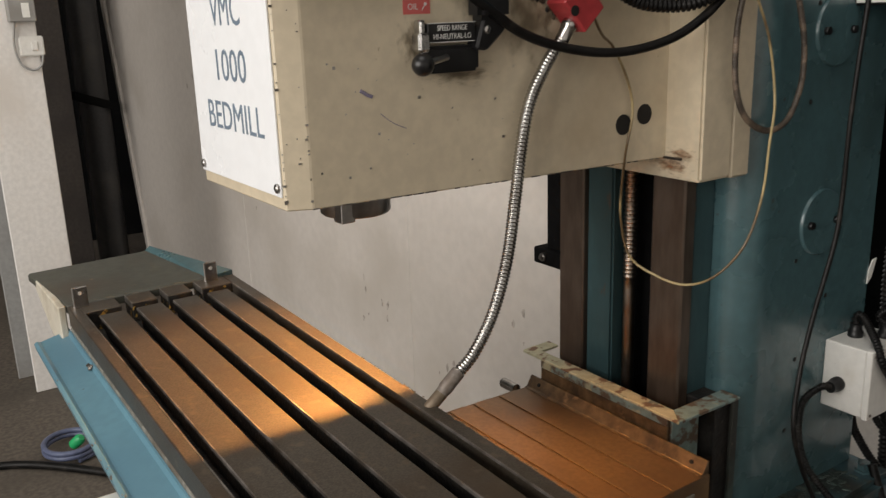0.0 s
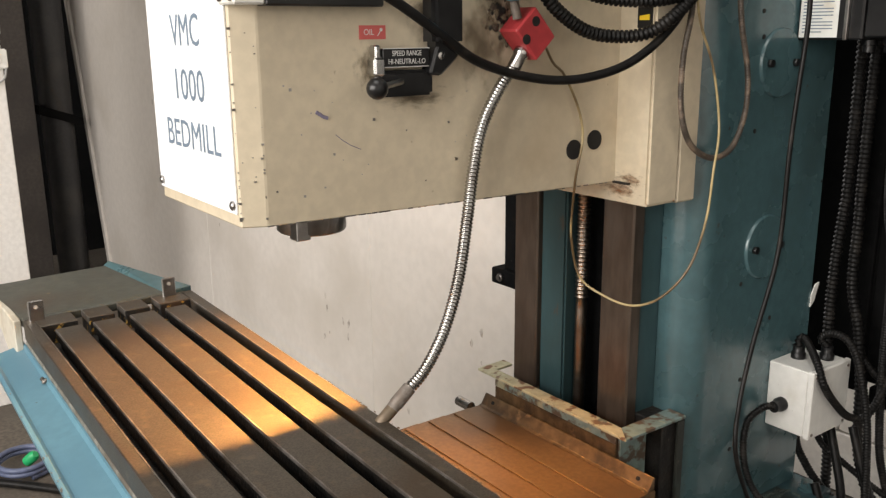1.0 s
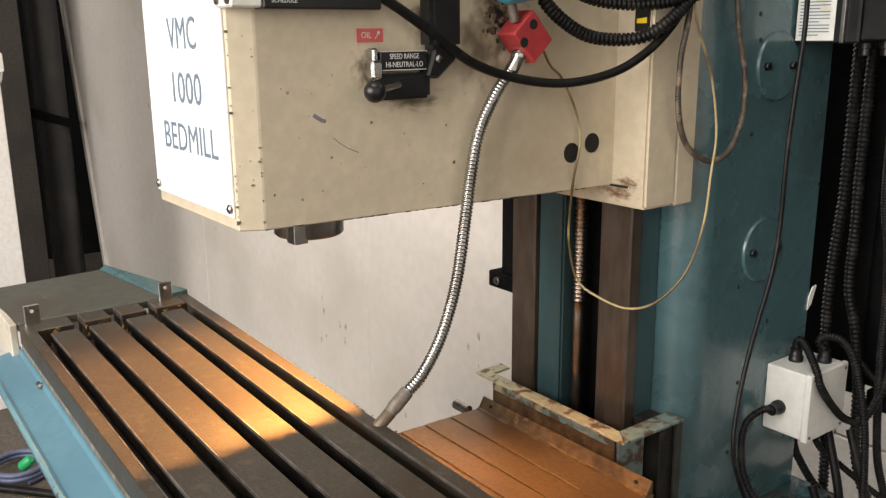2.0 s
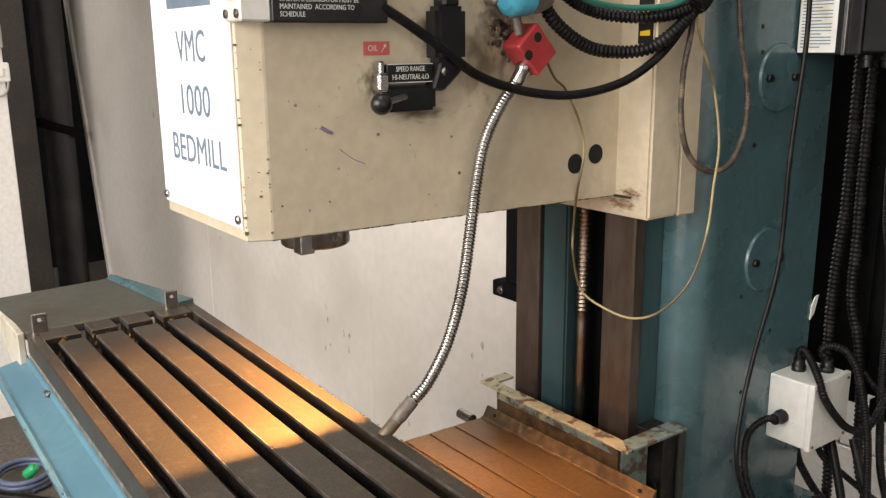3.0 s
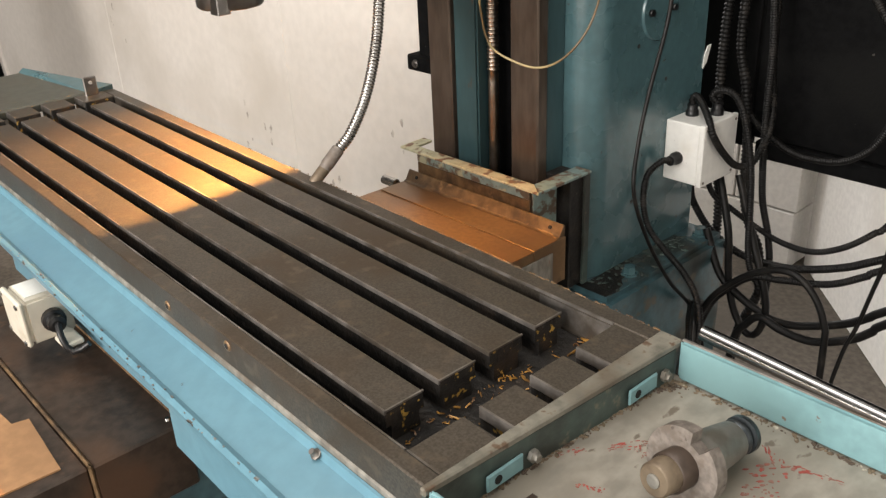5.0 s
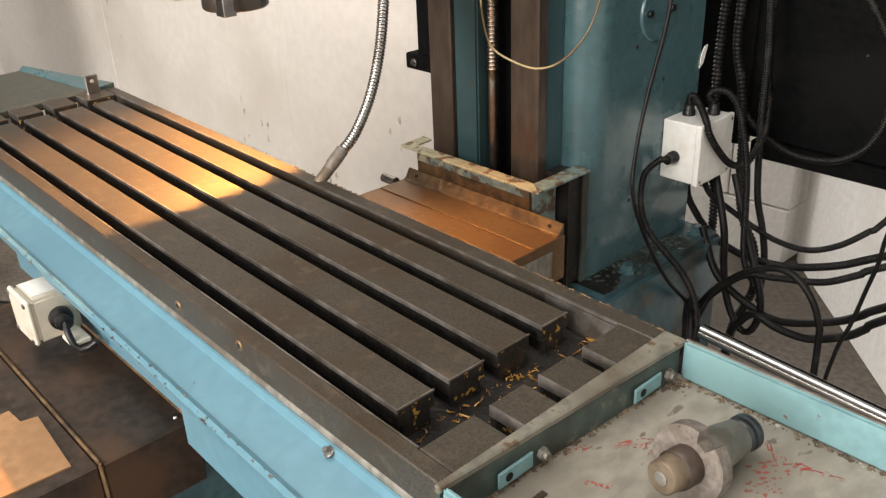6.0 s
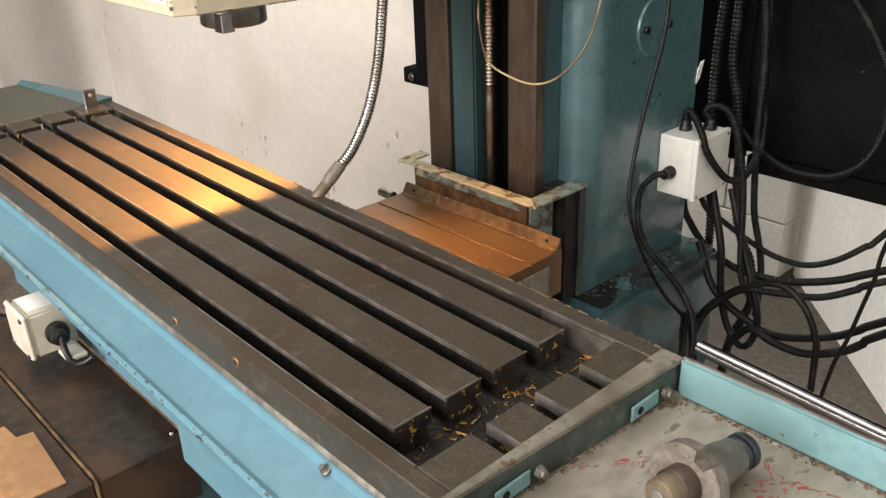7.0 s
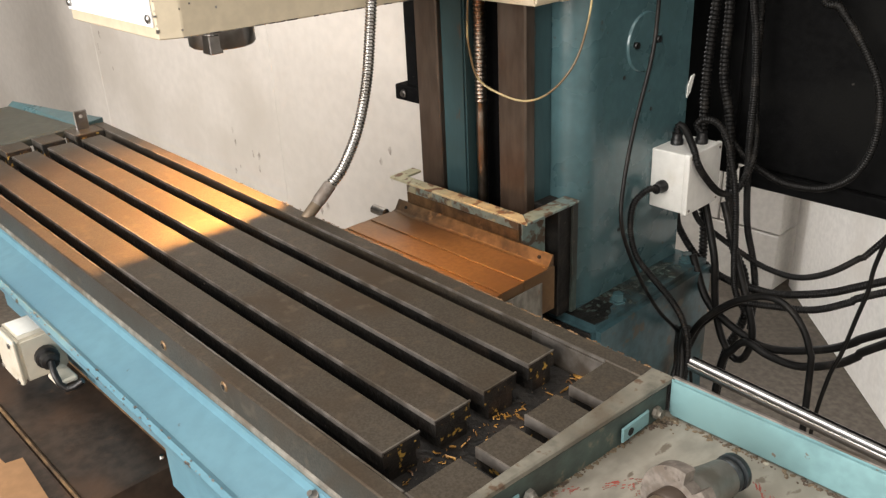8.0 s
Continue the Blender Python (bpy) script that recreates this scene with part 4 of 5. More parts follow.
# red coolant block with its flexible steel hose
block = thing("coolant_manifold", (-0.49, 0.47, 1.40), "red painted coolant block on the side of the head", "manifold")
bm = box(bmesh.new(), (-0.018, -0.0265, -0.0225), (0.018, 0.0265, 0.0225), 0.002)
bm.transform(Matrix.Translation((-0.489, 0.4595, 1.399)) @ Matrix.Rotation(radians(-47), 4, "X"))
part("block_body", bm, RED, block)
for y, z in ((0.458, 1.4145), (0.4425, 1.392)):
    part("port", rod(bmesh.new(), (-0.4715, y, z), (-0.4703, y, z), 0.0065, 16), HOLE, block)
rng = random.Random(23)
for mat, n, spread, label in ((GRIME_AND_SHADE, 46, 0.011, "oily residue behind the block"), (RUSTDIRT, 40, 0.016, "brown oily dirt round the block")):
    bm = bmesh.new()
    for k in range(n):
        at = (-0.5085, 0.437 + rng.gauss(0, spread), 1.414 + rng.gauss(0, spread))
        bmesh.ops.create_icosphere(bm, subdivisions=1, radius=0.0015 + 0.004 * rng.random() ** 2, matrix=Matrix.Translation(at) @ Matrix.Diagonal((0.6, 1.0, 1.3, 1)))
    tagged(part("oily_backing", bm, mat, block, label), kind="stuff")
hose = thing("coolant_hose", (-0.487, 0.36, 0.925), "flexible bright steel gooseneck coolant hose over the table", "coolant hose")
GOOSE = [(-0.487, 0.442, 1.366), (-0.487, 0.407, 1.325), (-0.487, 0.381, 1.280), (-0.487, 0.368, 1.228), (-0.487, 0.357, 1.160), (-0.487, 0.343, 1.086), (-0.487, 0.319, 1.020), (-0.487, 0.287, 0.972), (-0.487, 0.259, 0.950)]
part("hose_body", tube(bmesh.new(), GOOSE, 0.0084, 16, 0.0013, 0.0048), HOSE_STEEL, hose)
part("top_fitting", lathe(bmesh.new(), (-0.487, 0.452, 1.381), (0, -0.55, -0.83), [(0, 0.008), (0.004, 0.0105), (0.012, 0.0105), (0.013, 0.0092), (0.030, 0.0096), (0.032, 0.0085)], 20), CHROME, hose)
part("nozzle", lathe(bmesh.new(), (-0.487, 0.262, 0.953), (0, -0.78, -0.625), [(0, 0.0093), (0.028, 0.0096), (0.029, 0.0088), (0.036, 0.0085)], 20), TOOL, hose, "dull grey hose nozzle")
part("nozzle_tip", lathe(bmesh.new(), (-0.487, 0.2345, 0.9305), (0, -0.80, -0.60), [(0, 0.0086), (0.024, 0.0082), (0.026, 0.0066)], 20), BRASS, hose, "brass-coloured nozzle tip")

# cables and hoses round the head
def cable(name, pts, r, mat, label, category="cable", rib=0.0, pitch=0.006, group=""):
    return solo(name, tube(bmesh.new(), pts, r, 10, rib, pitch), mat, label, category, group)


cable("power_cable", [(-0.488, 0.228, 1.45), (-0.486, 0.267, 1.429), (-0.483, 0.317, 1.398), (-0.482, 0.371, 1.366), (-0.472, 0.442, 1.345), (-0.455, 0.510, 1.339), (-0.440, 0.582, 1.352), (-0.43, 0.637, 1.380), (-0.43, 0.688, 1.418), (-0.43, 0.715, 1.456), (-0.43, 0.737, 1.499), (-0.43, 0.743, 1.60)], 0.0062, CABLE, "thick black cable sagging across the head side")
cable("corrugated_conduit", [(-0.475, 0.459, 1.52), (-0.475, 0.47, 1.463), (-0.475, 0.496, 1.431), (-0.470, 0.548, 1.402), (-0.455, 0.593, 1.394), (-0.435, 0.630, 1.398), (-0.42, 0.663, 1.418), (-0.42, 0.71, 1.451), (-0.42, 0.745, 1.483), (-0.42, 0.758, 1.60)], 0.0095, CABLE, "black corrugated conduit looped beside the head", "conduit", 0.0024, 0.0068, "conduits at the head")
cable("corrugated_conduit", [(-0.475, 0.482, 1.55), (-0.475, 0.489, 1.492), (-0.475, 0.521, 1.464), (-0.470, 0.568, 1.447), (-0.450, 0.610, 1.441), (-0.430, 0.650, 1.442), (-0.42, 0.691, 1.451), (-0.42, 0.74, 1.471), (-0.42, 0.767, 1.60)], 0.0090, CABLE, "black corrugated conduit looped beside the head", "conduit", 0.0024, 0.0068, "conduits at the head")
cable("green_hose", [(-0.45, 0.47, 1.52), (-0.45, 0.491, 1.484), (-0.45, 0.523, 1.463), (-0.445, 0.575, 1.454), (-0.43, 0.63, 1.453), (-0.42, 0.677, 1.461), (-0.42, 0.718, 1.49), (-0.42, 0.73, 1.60)], 0.0045, GREEN, "dark green rubber hose above the conduits", "hose")
cable("nylon_tube", [(-0.476, 0.478, 1.386), (-0.49, 0.508, 1.360), (-0.50, 0.54, 1.342), (-0.50, 0.57, 1.292), (-0.50, 0.579, 1.25), (-0.50, 0.568, 1.201), (-0.533, 0.595, 1.138), (-0.545, 0.607, 1.089), (-0.540, 0.622, 1.028), (-0.504, 0.638, 1.003), (-0.456, 0.65, 0.996), (-0.412, 0.662, 1.017), (-0.380, 0.682, 1.066), (-0.378, 0.712, 1.132), (-0.395, 0.745, 1.200), (-0.415, 0.779, 1.259), (-0.42, 0.763, 1.346), (-0.42, 0.723, 1.42), (-0.42, 0.709, 1.50)], 0.0019, TUBE, "thin yellowed nylon oil tube hanging in a loop", "oil tube")
cable("rubber_hose", [(-0.425, 0.715, 1.52), (-0.425, 0.712, 1.428), (-0.425, 0.699, 1.364), (-0.425, 0.701, 1.29), (-0.425, 0.727, 1.238), (-0.425, 0.781, 1.213), (-0.425, 0.829, 1.227), (-0.425, 0.856, 1.281), (-0.425, 0.853, 1.343), (-0.425, 0.828, 1.42), (-0.425, 0.808, 1.55)], 0.0048, HOSE_BROWN, "stained dark rubber hose hanging in a loop", "hose", 0.0006, 0.004)
bm = bmesh.new()
for k in range(9):
    a = k * 0.7
    tube(bm, [(-0.42 + 0.012 * math.cos(a), 0.700 + 0.005 * k - 0.02, 1.462 + 0.012 * math.sin(a)), (-0.408, 0.712, 1.452 + 0.003 * k), (-0.42 - 0.010 * math.cos(a), 0.726 - 0.003 * k, 1.462 - 0.014 * math.sin(a))], 0.0028, 6)
solo("cable_tie_bundle", bm, CABLE, "bundle of black cable ties holding the conduits", "cable tie")
ws = thing("warning_label", (-0.463, 0.658, 1.44), "black and yellow striped warning label", "label")
part("label_face", cube((-0.476, 0.6575, 1.405), (-0.450, 0.6598, 1.50), 0.0), BLACK, ws)
for z in (1.416, 1.445, 1.474):
    part("stripe", prism(bmesh.new(), [(-0.472, z), (-0.454, z), (-0.454, z + 0.008), (-0.472, z + 0.006)], 1, 0.6568, 0.6574), YELLOW, ws)
# Thin black strip paints the shadow where head meets slide block
part("slot_shadow", cube((-0.5095, 0.655, 1.1775), (-0.478, 0.6598, 1.1805)), SWARF_AND_SHADE, head, "black strip painting the slit shadow under the head")

# ---- cabling beside the column ----
jb = thing("junction_box", (-0.40, 1.13, 0.70), "white steel junction box on the column side with cable glands", "junction box")
part("box_body", cube((-0.4555, 1.032, 0.692), (-0.3785, 1.150, 0.816), 0.002), BOXWHITE, jb)
part("box_lid", cube((-0.378, 1.030, 0.690), (-0.367, 1.152, 0.818), 0.002), BOXWHITE, jb)
part("cable_gland", lathe(bmesh.new(), (-0.424, 1.032, 0.742), (0, -1, 0), [(0, 0.013), (0.010, 0.013), (0.012, 0.0105), (0.026, 0.0105)], 16), BLACK, jb)
for x, y in ((-0.432, 1.085), (-0.397, 1.120)):
    part("cable_gland", lathe(bmesh.new(), (x, y, 0.816), (0, 0, 1), [(0, 0.013), (0.010, 0.013), (0.012, 0.0105), (0.024, 0.0105)], 16), BLACK, jb)
for y, z in ((1.040, 0.699), (1.142, 0.699), (1.040, 0.808), (1.142, 0.808)):
    part("lid_screw", rod(bmesh.new(), (-0.367, y, z), (-0.3655, y, z), 0.003, 8), TOOL, jb)

G = "conduits beside the column"
C = "black ribbed conduit hanging beside the teal column"
cable("thin_cable", [(-0.325, 0.838, 1.56), (-0.325, 0.842, 1.459), (-0.325, 0.842, 1.396), (-0.325, 0.832, 1.307), (-0.325, 0.825, 1.224), (-0.325, 0.823, 1.12), (-0.325, 0.812, 1.051), (-0.325, 0.775, 0.949), (-0.32, 0.745, 0.862), (-0.305, 0.722, 0.790), (-0.30, 0.766, 0.689), (-0.30, 0.844, 0.579), (-0.30, 0.951, 0.459), (-0.30, 1.0, 0.30), (-0.29, 1.0, 0.0)], 0.0036, CABLE, "thin black cable hanging down past the column")
cable("corrugated_conduit", [(-0.424, 1.010, 0.742), (-0.434, 0.992, 0.742), (-0.447, 0.965, 0.716), (-0.434, 0.94, 0.668), (-0.404, 0.922, 0.628), (-0.358, 0.910, 0.602), (-0.305, 0.890, 0.584), (-0.262, 0.870, 0.561), (-0.235, 0.850, 0.528), (-0.226, 0.835, 0.478), (-0.225, 0.80, 0.35), (-0.22, 0.78, 0.0)], 0.0068, CABLE, "black conduit curving down from the junction box", "conduit", 0.0014, 0.005, G)
cable("corrugated_conduit", [(-0.432, 1.085, 0.838), (-0.435, 1.088, 0.848), (-0.429, 1.090, 0.855), (-0.410, 1.080, 0.848), (-0.372, 1.050, 0.826), (-0.356, 1.045, 0.797), (-0.354, 1.086, 0.752), (-0.350, 1.130, 0.716), (-0.335, 1.16, 0.712), (-0.324, 1.18, 0.745), (-0.325, 1.21, 0.80), (-0.36, 1.25, 0.95), (-0.38, 1.27, 1.3)], 0.0075, CABLE, C, "conduit", 0.0016, 0.0055, G)
cable("corrugated_conduit", [(-0.397, 1.120, 0.838), (-0.411, 1.121, 0.850), (-0.399, 1.122, 0.864), (-0.371, 1.122, 0.865), (-0.346, 1.122, 0.841), (-0.326, 1.121, 0.787), (-0.310, 1.120, 0.718), (-0.302, 1.120, 0.638), (-0.296, 1.120, 0.556), (-0.286, 1.120, 0.508), (-0.262, 1.120, 0.474)], 0.0075, CABLE, C, "conduit", 0.0016, 0.0055, G)
cable("corrugated_conduit", [(-0.448, 1.225, 1.60), (-0.448, 1.225, 1.144), (-0.450, 1.225, 1.077), (-0.456, 1.225, 0.983), (-0.458, 1.225, 0.885), (-0.455, 1.225, 0.796), (-0.452, 1.225, 0.663), (-0.43, 1.225, 0.543), (-0.42, 1.2, 0.0)], 0.0105, CABLE, C, "conduit", 0.0026, 0.009, G)
cable("corrugated_conduit", [(-0.435, 1.25, 1.60), (-0.435, 1.25, 1.144), (-0.433, 1.25, 1.055), (-0.432, 1.25, 0.926), (-0.411, 1.25, 0.843), (-0.390, 1.24, 0.740), (-0.372, 1.22, 0.628), (-0.342, 1.20, 0.565), (-0.316, 1.20, 0.520), (-0.306, 1.20, 0.478), (-0.300, 1.20, 0.419), (-0.315, 1.20, 0.365), (-0.34, 1.20, 0.28), (-0.36, 1.2, 0.0)], 0.0105, CABLE, C, "conduit", 0.0018, 0.009, G)
cable("corrugated_conduit", [(-0.365, 1.2, 1.60), (-0.361, 1.2, 1.157), (-0.345, 1.2, 1.031), (-0.336, 1.2, 0.932), (-0.334, 1.2, 0.824), (-0.331, 1.2, 0.758), (-0.326, 1.2, 0.690), (-0.317, 1.2, 0.622), (-0.297, 1.2, 0.556), (-0.284, 1.2, 0.485), (-0.275, 1.18, 0.40)], 0.0078, CABLE, C, "conduit", 0.0012, 0.005, G)
cable("corrugated_conduit", [(-0.26, 1.25, 1.5), (-0.25, 1.25, 1.129), (-0.21, 1.25, 1.082), (-0.157, 1.25, 1.016), (-0.116, 1.25, 0.938), (-0.109, 1.25, 0.846), (-0.134, 1.25, 0.774), (-0.185, 1.25, 0.732), (-0.247, 1.25, 0.720), (-0.302, 1.25, 0.727), (-0.363, 1.25, 0.758), (-0.40, 1.25, 0.79)], 0.0078, CABLE, "black conduit drooping across the cabinet face", "conduit", 0.0012, 0.005, G)
D = "black ribbed conduit sagging above the floor"
for pts, r in (([(-0.455, 1.14, 0.70), (-0.467, 1.165, 0.615), (-0.447, 1.170, 0.572), (-0.412, 1.170, 0.537), (-0.367, 1.170, 0.514), (-0.321, 1.170, 0.503), (-0.263, 1.170, 0.504), (-0.203, 1.170, 0.515), (-0.118, 1.170, 0.549), (-0.035, 1.170, 0.599), (0.3, 1.17, 0.80)], 0.0085),
               ([(-0.435, 1.15, 0.70), (-0.429, 1.190, 0.615), (-0.381, 1.190, 0.592), (-0.319, 1.190, 0.567), (-0.259, 1.190, 0.550), (-0.192, 1.190, 0.551), (-0.132, 1.190, 0.581), (-0.080, 1.190, 0.629), (-0.054, 1.190, 0.660), (0.10, 1.22, 0.90)], 0.0068),
               ([(-0.40, 1.1, 0.0), (-0.382, 1.100, 0.290), (-0.360, 1.100, 0.389), (-0.332, 1.100, 0.439), (-0.273, 1.100, 0.498), (-0.207, 1.100, 0.516), (-0.116, 1.100, 0.540), (-0.050, 1.100, 0.581), (-0.009, 1.100, 0.612), (0.3, 1.1, 0.80)], 0.0075)):
    cable("corrugated_conduit", pts, r, CABLE, D, "conduit", 0.0013, 0.0055, G)
E = "thick black cable sagging in a slack loop above the floor"
cable("black_cable", [(-0.40, 1.15, 0.70), (-0.345, 1.12, 0.58), (-0.335, 1.120, 0.498), (-0.325, 1.120, 0.441), (-0.308, 1.120, 0.393), (-0.281, 1.120, 0.357), (-0.259, 1.120, 0.357), (-0.245, 1.120, 0.384), (-0.240, 1.120, 0.428), (-0.254, 1.120, 0.483), (-0.290, 1.13, 0.56), (-0.35, 1.15, 0.69)], 0.0080, CABLE, E, "cable")
cable("black_cable", [(-0.40, 1.13, 0.56), (-0.355, 1.12, 0.475), (-0.310, 1.120, 0.439), (-0.253, 1.120, 0.416), (-0.216, 1.120, 0.408), (-0.163, 1.120, 0.419), (-0.080, 1.120, 0.458), (-0.037, 1.120, 0.490), (0.0, 1.120, 0.522), (0.3, 1.12, 0.75)], 0.0085, CABLE, E, "cable")
cable("black_cable", [(-0.30, 1.08, 0.0), (-0.300, 1.10, 0.24), (-0.291, 1.100, 0.346), (-0.270, 1.100, 0.387), (-0.242, 1.100, 0.417), (-0.191, 1.100, 0.405), (-0.125, 1.100, 0.407), (-0.056, 1.100, 0.442), (-0.020, 1.100, 0.475), (0.010, 1.100, 0.508), (0.3, 1.1, 0.76)], 0.0085, CABLE, E, "cable")
cable("black_cable", [(-0.33, 0.97, 0.0), (-0.322, 0.970, 0.377), (-0.304, 0.970, 0.452), (-0.275, 0.970, 0.511), (-0.228, 0.970, 0.563), (-0.192, 0.970, 0.590), (-0.151, 0.970, 0.608), (-0.115, 0.970, 0.605), (-0.081, 0.970, 0.576), (-0.060, 0.970, 0.533), (-0.052, 0.970, 0.470), (-0.04, 0.97, 0.0)], 0.0066, CABLE, "black cable arching over the floor", "cable")
cable("black_cable", [(0.06, 1.0, 1.0), (0.030, 1.0, 0.80), (0.014, 1.0, 0.712), (0.011, 1.0, 0.667), (0.0, 1.0, 0.608), (-0.014, 1.0, 0.532), (-0.031, 1.0, 0.463), (-0.045, 1.0, 0.324), (-0.05, 1.0, 0.0)], 0.0040, CABLE, "thin black cable hanging to the floor", "cable")
for k in range(3):
    d = 0.014 * k
    cable("black_cable", [(-0.36 + d, 1.02, 0.44 + 0.4 * d), (-0.315 + d, 0.95 - d, 0.475 + d), (-0.275 + d, 0.88 - d, 0.49 + d), (-0.255 + d, 0.85 - d, 0.47), (-0.256 + d, 0.83 - d, 0.40), (-0.25 + d, 0.82 - d, 0.2), (-0.25 + d, 0.82 - d, 0.0)], 0.0058 + 0.001 * (k % 2), CABLE, "black cable hanging in a bundle by the bed", "cable", 0.0008 if k % 2 else 0.0, 0.005)

# label box and cabinet
lb = thing("label_box", (-0.40, 1.1, 1.384), "black control box with a white printed paper label", "control box")
part("box_body", cube((-0.4555, 1.026, 1.384), (-0.345, 1.2, 1.85), 0.003), BLACK, lb)
pl = part("paper_label", cube((-0.451, 1.0246, 1.388), (-0.385, 1.0256, 1.52), 0.0), PAPER, lb, "white printed paper label with stained creases")
z = 1.396
for k in range(22):
    w = 0.052 if k % 4 else 0.034
    part("text_bar", cube((-0.446, 1.0240, z), (-0.446 + w, 1.0246, z + 0.0016)), INK, pl)
    z += 0.0052
part("side_box", cube((-0.3445, 1.03, 1.388), (-0.22, 1.2, 1.85), 0.003), BLACK, lb)
part("side_label", cube((-0.300, 1.0282, 1.455), (-0.262, 1.0295, 1.49)), CARD, lb, "faded orange-brown label")
for x in (-0.37, -0.335, -0.30):
    part("cable_gland", lathe(bmesh.new(), (x, 1.10, 1.386), (0, 0, -1), [(0, 0.013), (0.010, 0.013), (0.011, 0.010), (0.022, 0.010)], 12), BLACK, lb)
part("box_hinge", cube((-0.372, 1.018, 1.384), (-0.366, 1.0258, 1.85), 0.001), DARK_STEEL, lb)
cab = thing("black_screen_panel", (0.3, 1.34, 0.0), "large matt black sheet screen behind the cables", "screen")
part("screen_sheet", cube((-0.425, 1.32, 0.712), (1.35, 1.345, 2.3), 0.003), CABINET, cab)
part("screen_sheet", cube((-0.80, 1.3205, 0.69), (-0.4255, 1.3445, 2.3), 0.003), CABINET, cab)
part("bottom_rail", cube((-0.405, 1.305, 0.672), (1.34, 1.35, 0.7115), 0.004), CABINET, cab)
part("screen_leg", cube((1.29, 1.31, 0.0), (1.33, 1.345, 0.6715), 0.003), CABINET, cab)
part("screen_edge", cube((-0.46, 1.31, 0.69), (-0.4265, 1.3195, 2.3), 0.002), CABINET, cab)
part("screen_leg", cube((-0.78, 1.31, 0.0), (-0.747, 1.345, 0.7995), 0.003), CABINET, cab)
part("green_mark", cube((-0.083, 1.3035, 0.690), (-0.065, 1.3049, 0.697)), GREENPLUG, cab)

bm = prism(bmesh.new(), [(1.146, 0.895), (1.158, 0.905), (1.170, 0.940), (1.158, 0.938), (1.148, 0.920)], 0, -0.4555, -0.4535, 0.0)
solo("paper_scrap", bm, PAPER, "torn white paper scrap on the column edge", "paper")

# handrail, white board and wall pieces to the rear
rail = thing("steel_rail", (0.4, 0.5, 0), "polished round steel bar beside the tray", "steel bar")
part("bar", rod(bmesh.new(), (-0.028, 0.5, 0.738), (1.0, 0.5, 0.678), 0.0104, 28), BAR_STEEL, rail)
part("post", cube((0.60, 0.494, 0.0), (0.615, 0.506, 0.698), 0.002), TEAL, rail)
part("post", cube((0.95, 0.494, 0.0), (0.965, 0.506, 0.678), 0.002), TEAL, rail)
board = solo("white_board", prism(bmesh.new(), [(-0.63, 2.17), (0.10, 1.40), (0.115, 1.415), (-0.615, 2.185)], 2, 0.0, 2.2, 0.003), PLASTER, "white painted board standing askew on the floor", "board")
low = thing("low_wall", (-1.6, 2.2, 0), "cracked white painted block wall behind the machine", "wall", kind="structure")
for r in range(4):
    for k in range(4):
        a = -0.645 - 0.42 * (k + 1) + (0.2 if r % 2 else 0)
        b = min(a + 0.415, -0.648)
        part("wall_block", cube((a, 2.095 + 0.002 * ((k + r) % 2), 0.004 + 0.2 * r), (b, 2.25, 0.2 + 0.2 * r - 0.002), 0.003), PLASTER, low)

# ---- switch box under the gutter ----
sw = thing("limit_switch_box", (-0.68, -0.12, 0.735), "ivory plastic switch box with black gland under the gutter", "switch box")
bm = box(bmesh.new(), (-0.036, -0.030, -0.033), (0.036, 0.030, 0.033), 0.004, 2)
bm.transform(Matrix.Translation((-0.697, -0.122, 0.772)))
part("box_body", bm, IVORY, sw)
bm = box(bmesh.new(), (-0.0365, -0.004, -0.035), (0.0365, 0.004, 0.035), 0.003)
bm.transform(Matrix.Translation((-0.697, -0.156, 0.772)))
part("box_cover", bm, IVORY, sw)
part("cable_gland", lathe(bmesh.new(), (-0.661, -0.120, 0.770), (1, -0.1, 0), [(0, 0.016), (0.010, 0.016), (0.012, 0.012), (0.024, 0.012), (0.026, 0.007)], 16), BLACK, sw)
part("top_card", cube((-0.725, -0.145, 0.8052), (-0.675, -0.105, 0.8062)), PAPER, sw, "stained paper label")
for x, z in ((-0.727, 0.744), (-0.667, 0.744), (-0.667, 0.800), (-0.727, 0.800)):
    part("cover_screw", rod(bmesh.new(), (x, -0.160, z), (x, -0.162, z), 0.004, 8), DARK_STEEL, sw)
part("hanger", cube((-0.72, -0.10, 0.80), (-0.60, -0.075, 0.835), 0.002), TEAL, sw)
part("flex_lead", tube(bmesh.new(), [(-0.637, -0.122, 0.770), (-0.622, -0.126, 0.762), (-0.613, -0.124, 0.744), (-0.605, -0.116, 0.738), (-0.595, -0.100, 0.748)], 0.0046, 10), BLACK, sw)
bm = lathe(bmesh.new(), (-0.655, -0.112, 0.732), (0.5, 0.1, 0.9), [(0, 0.010), (0.012, 0.012), (0.020, 0.009)], 12)
part("elbow", bm, IVORY, sw)
part("bracket_arm", cube((-0.648, -0.128, 0.742), (-0.612, -0.100, 0.750), 0.002), IVORY, sw)

# ---- arbor lying in the tray ----
arb = thing("milling_arbor", (0.21, 0.09, 0.884), "grey steel milling arbor with notched flange lying in the tray", "tool holder")
W = Vector((0.09, 1, -0.12)).normalized()
O = Vector((0.211, 0.064, 0.9165))
ring = []
for k in range(120):
    a = 3 * k
    r = 0.0225 if min(abs(a - 66), abs(a - 246)) < 15 else 0.0325
    ring.append((r * math.cos(radians(a)), r * math.sin(radians(a))))
bm = prism(bmesh.new(), ring, 1, 0.0, 0.012, 0.0)
bm.transform(Matrix.Translation(O) @ Vector((0, 1, 0)).rotation_difference(W).to_matrix().to_4x4())
part("flange", bm, TOOL, arb)
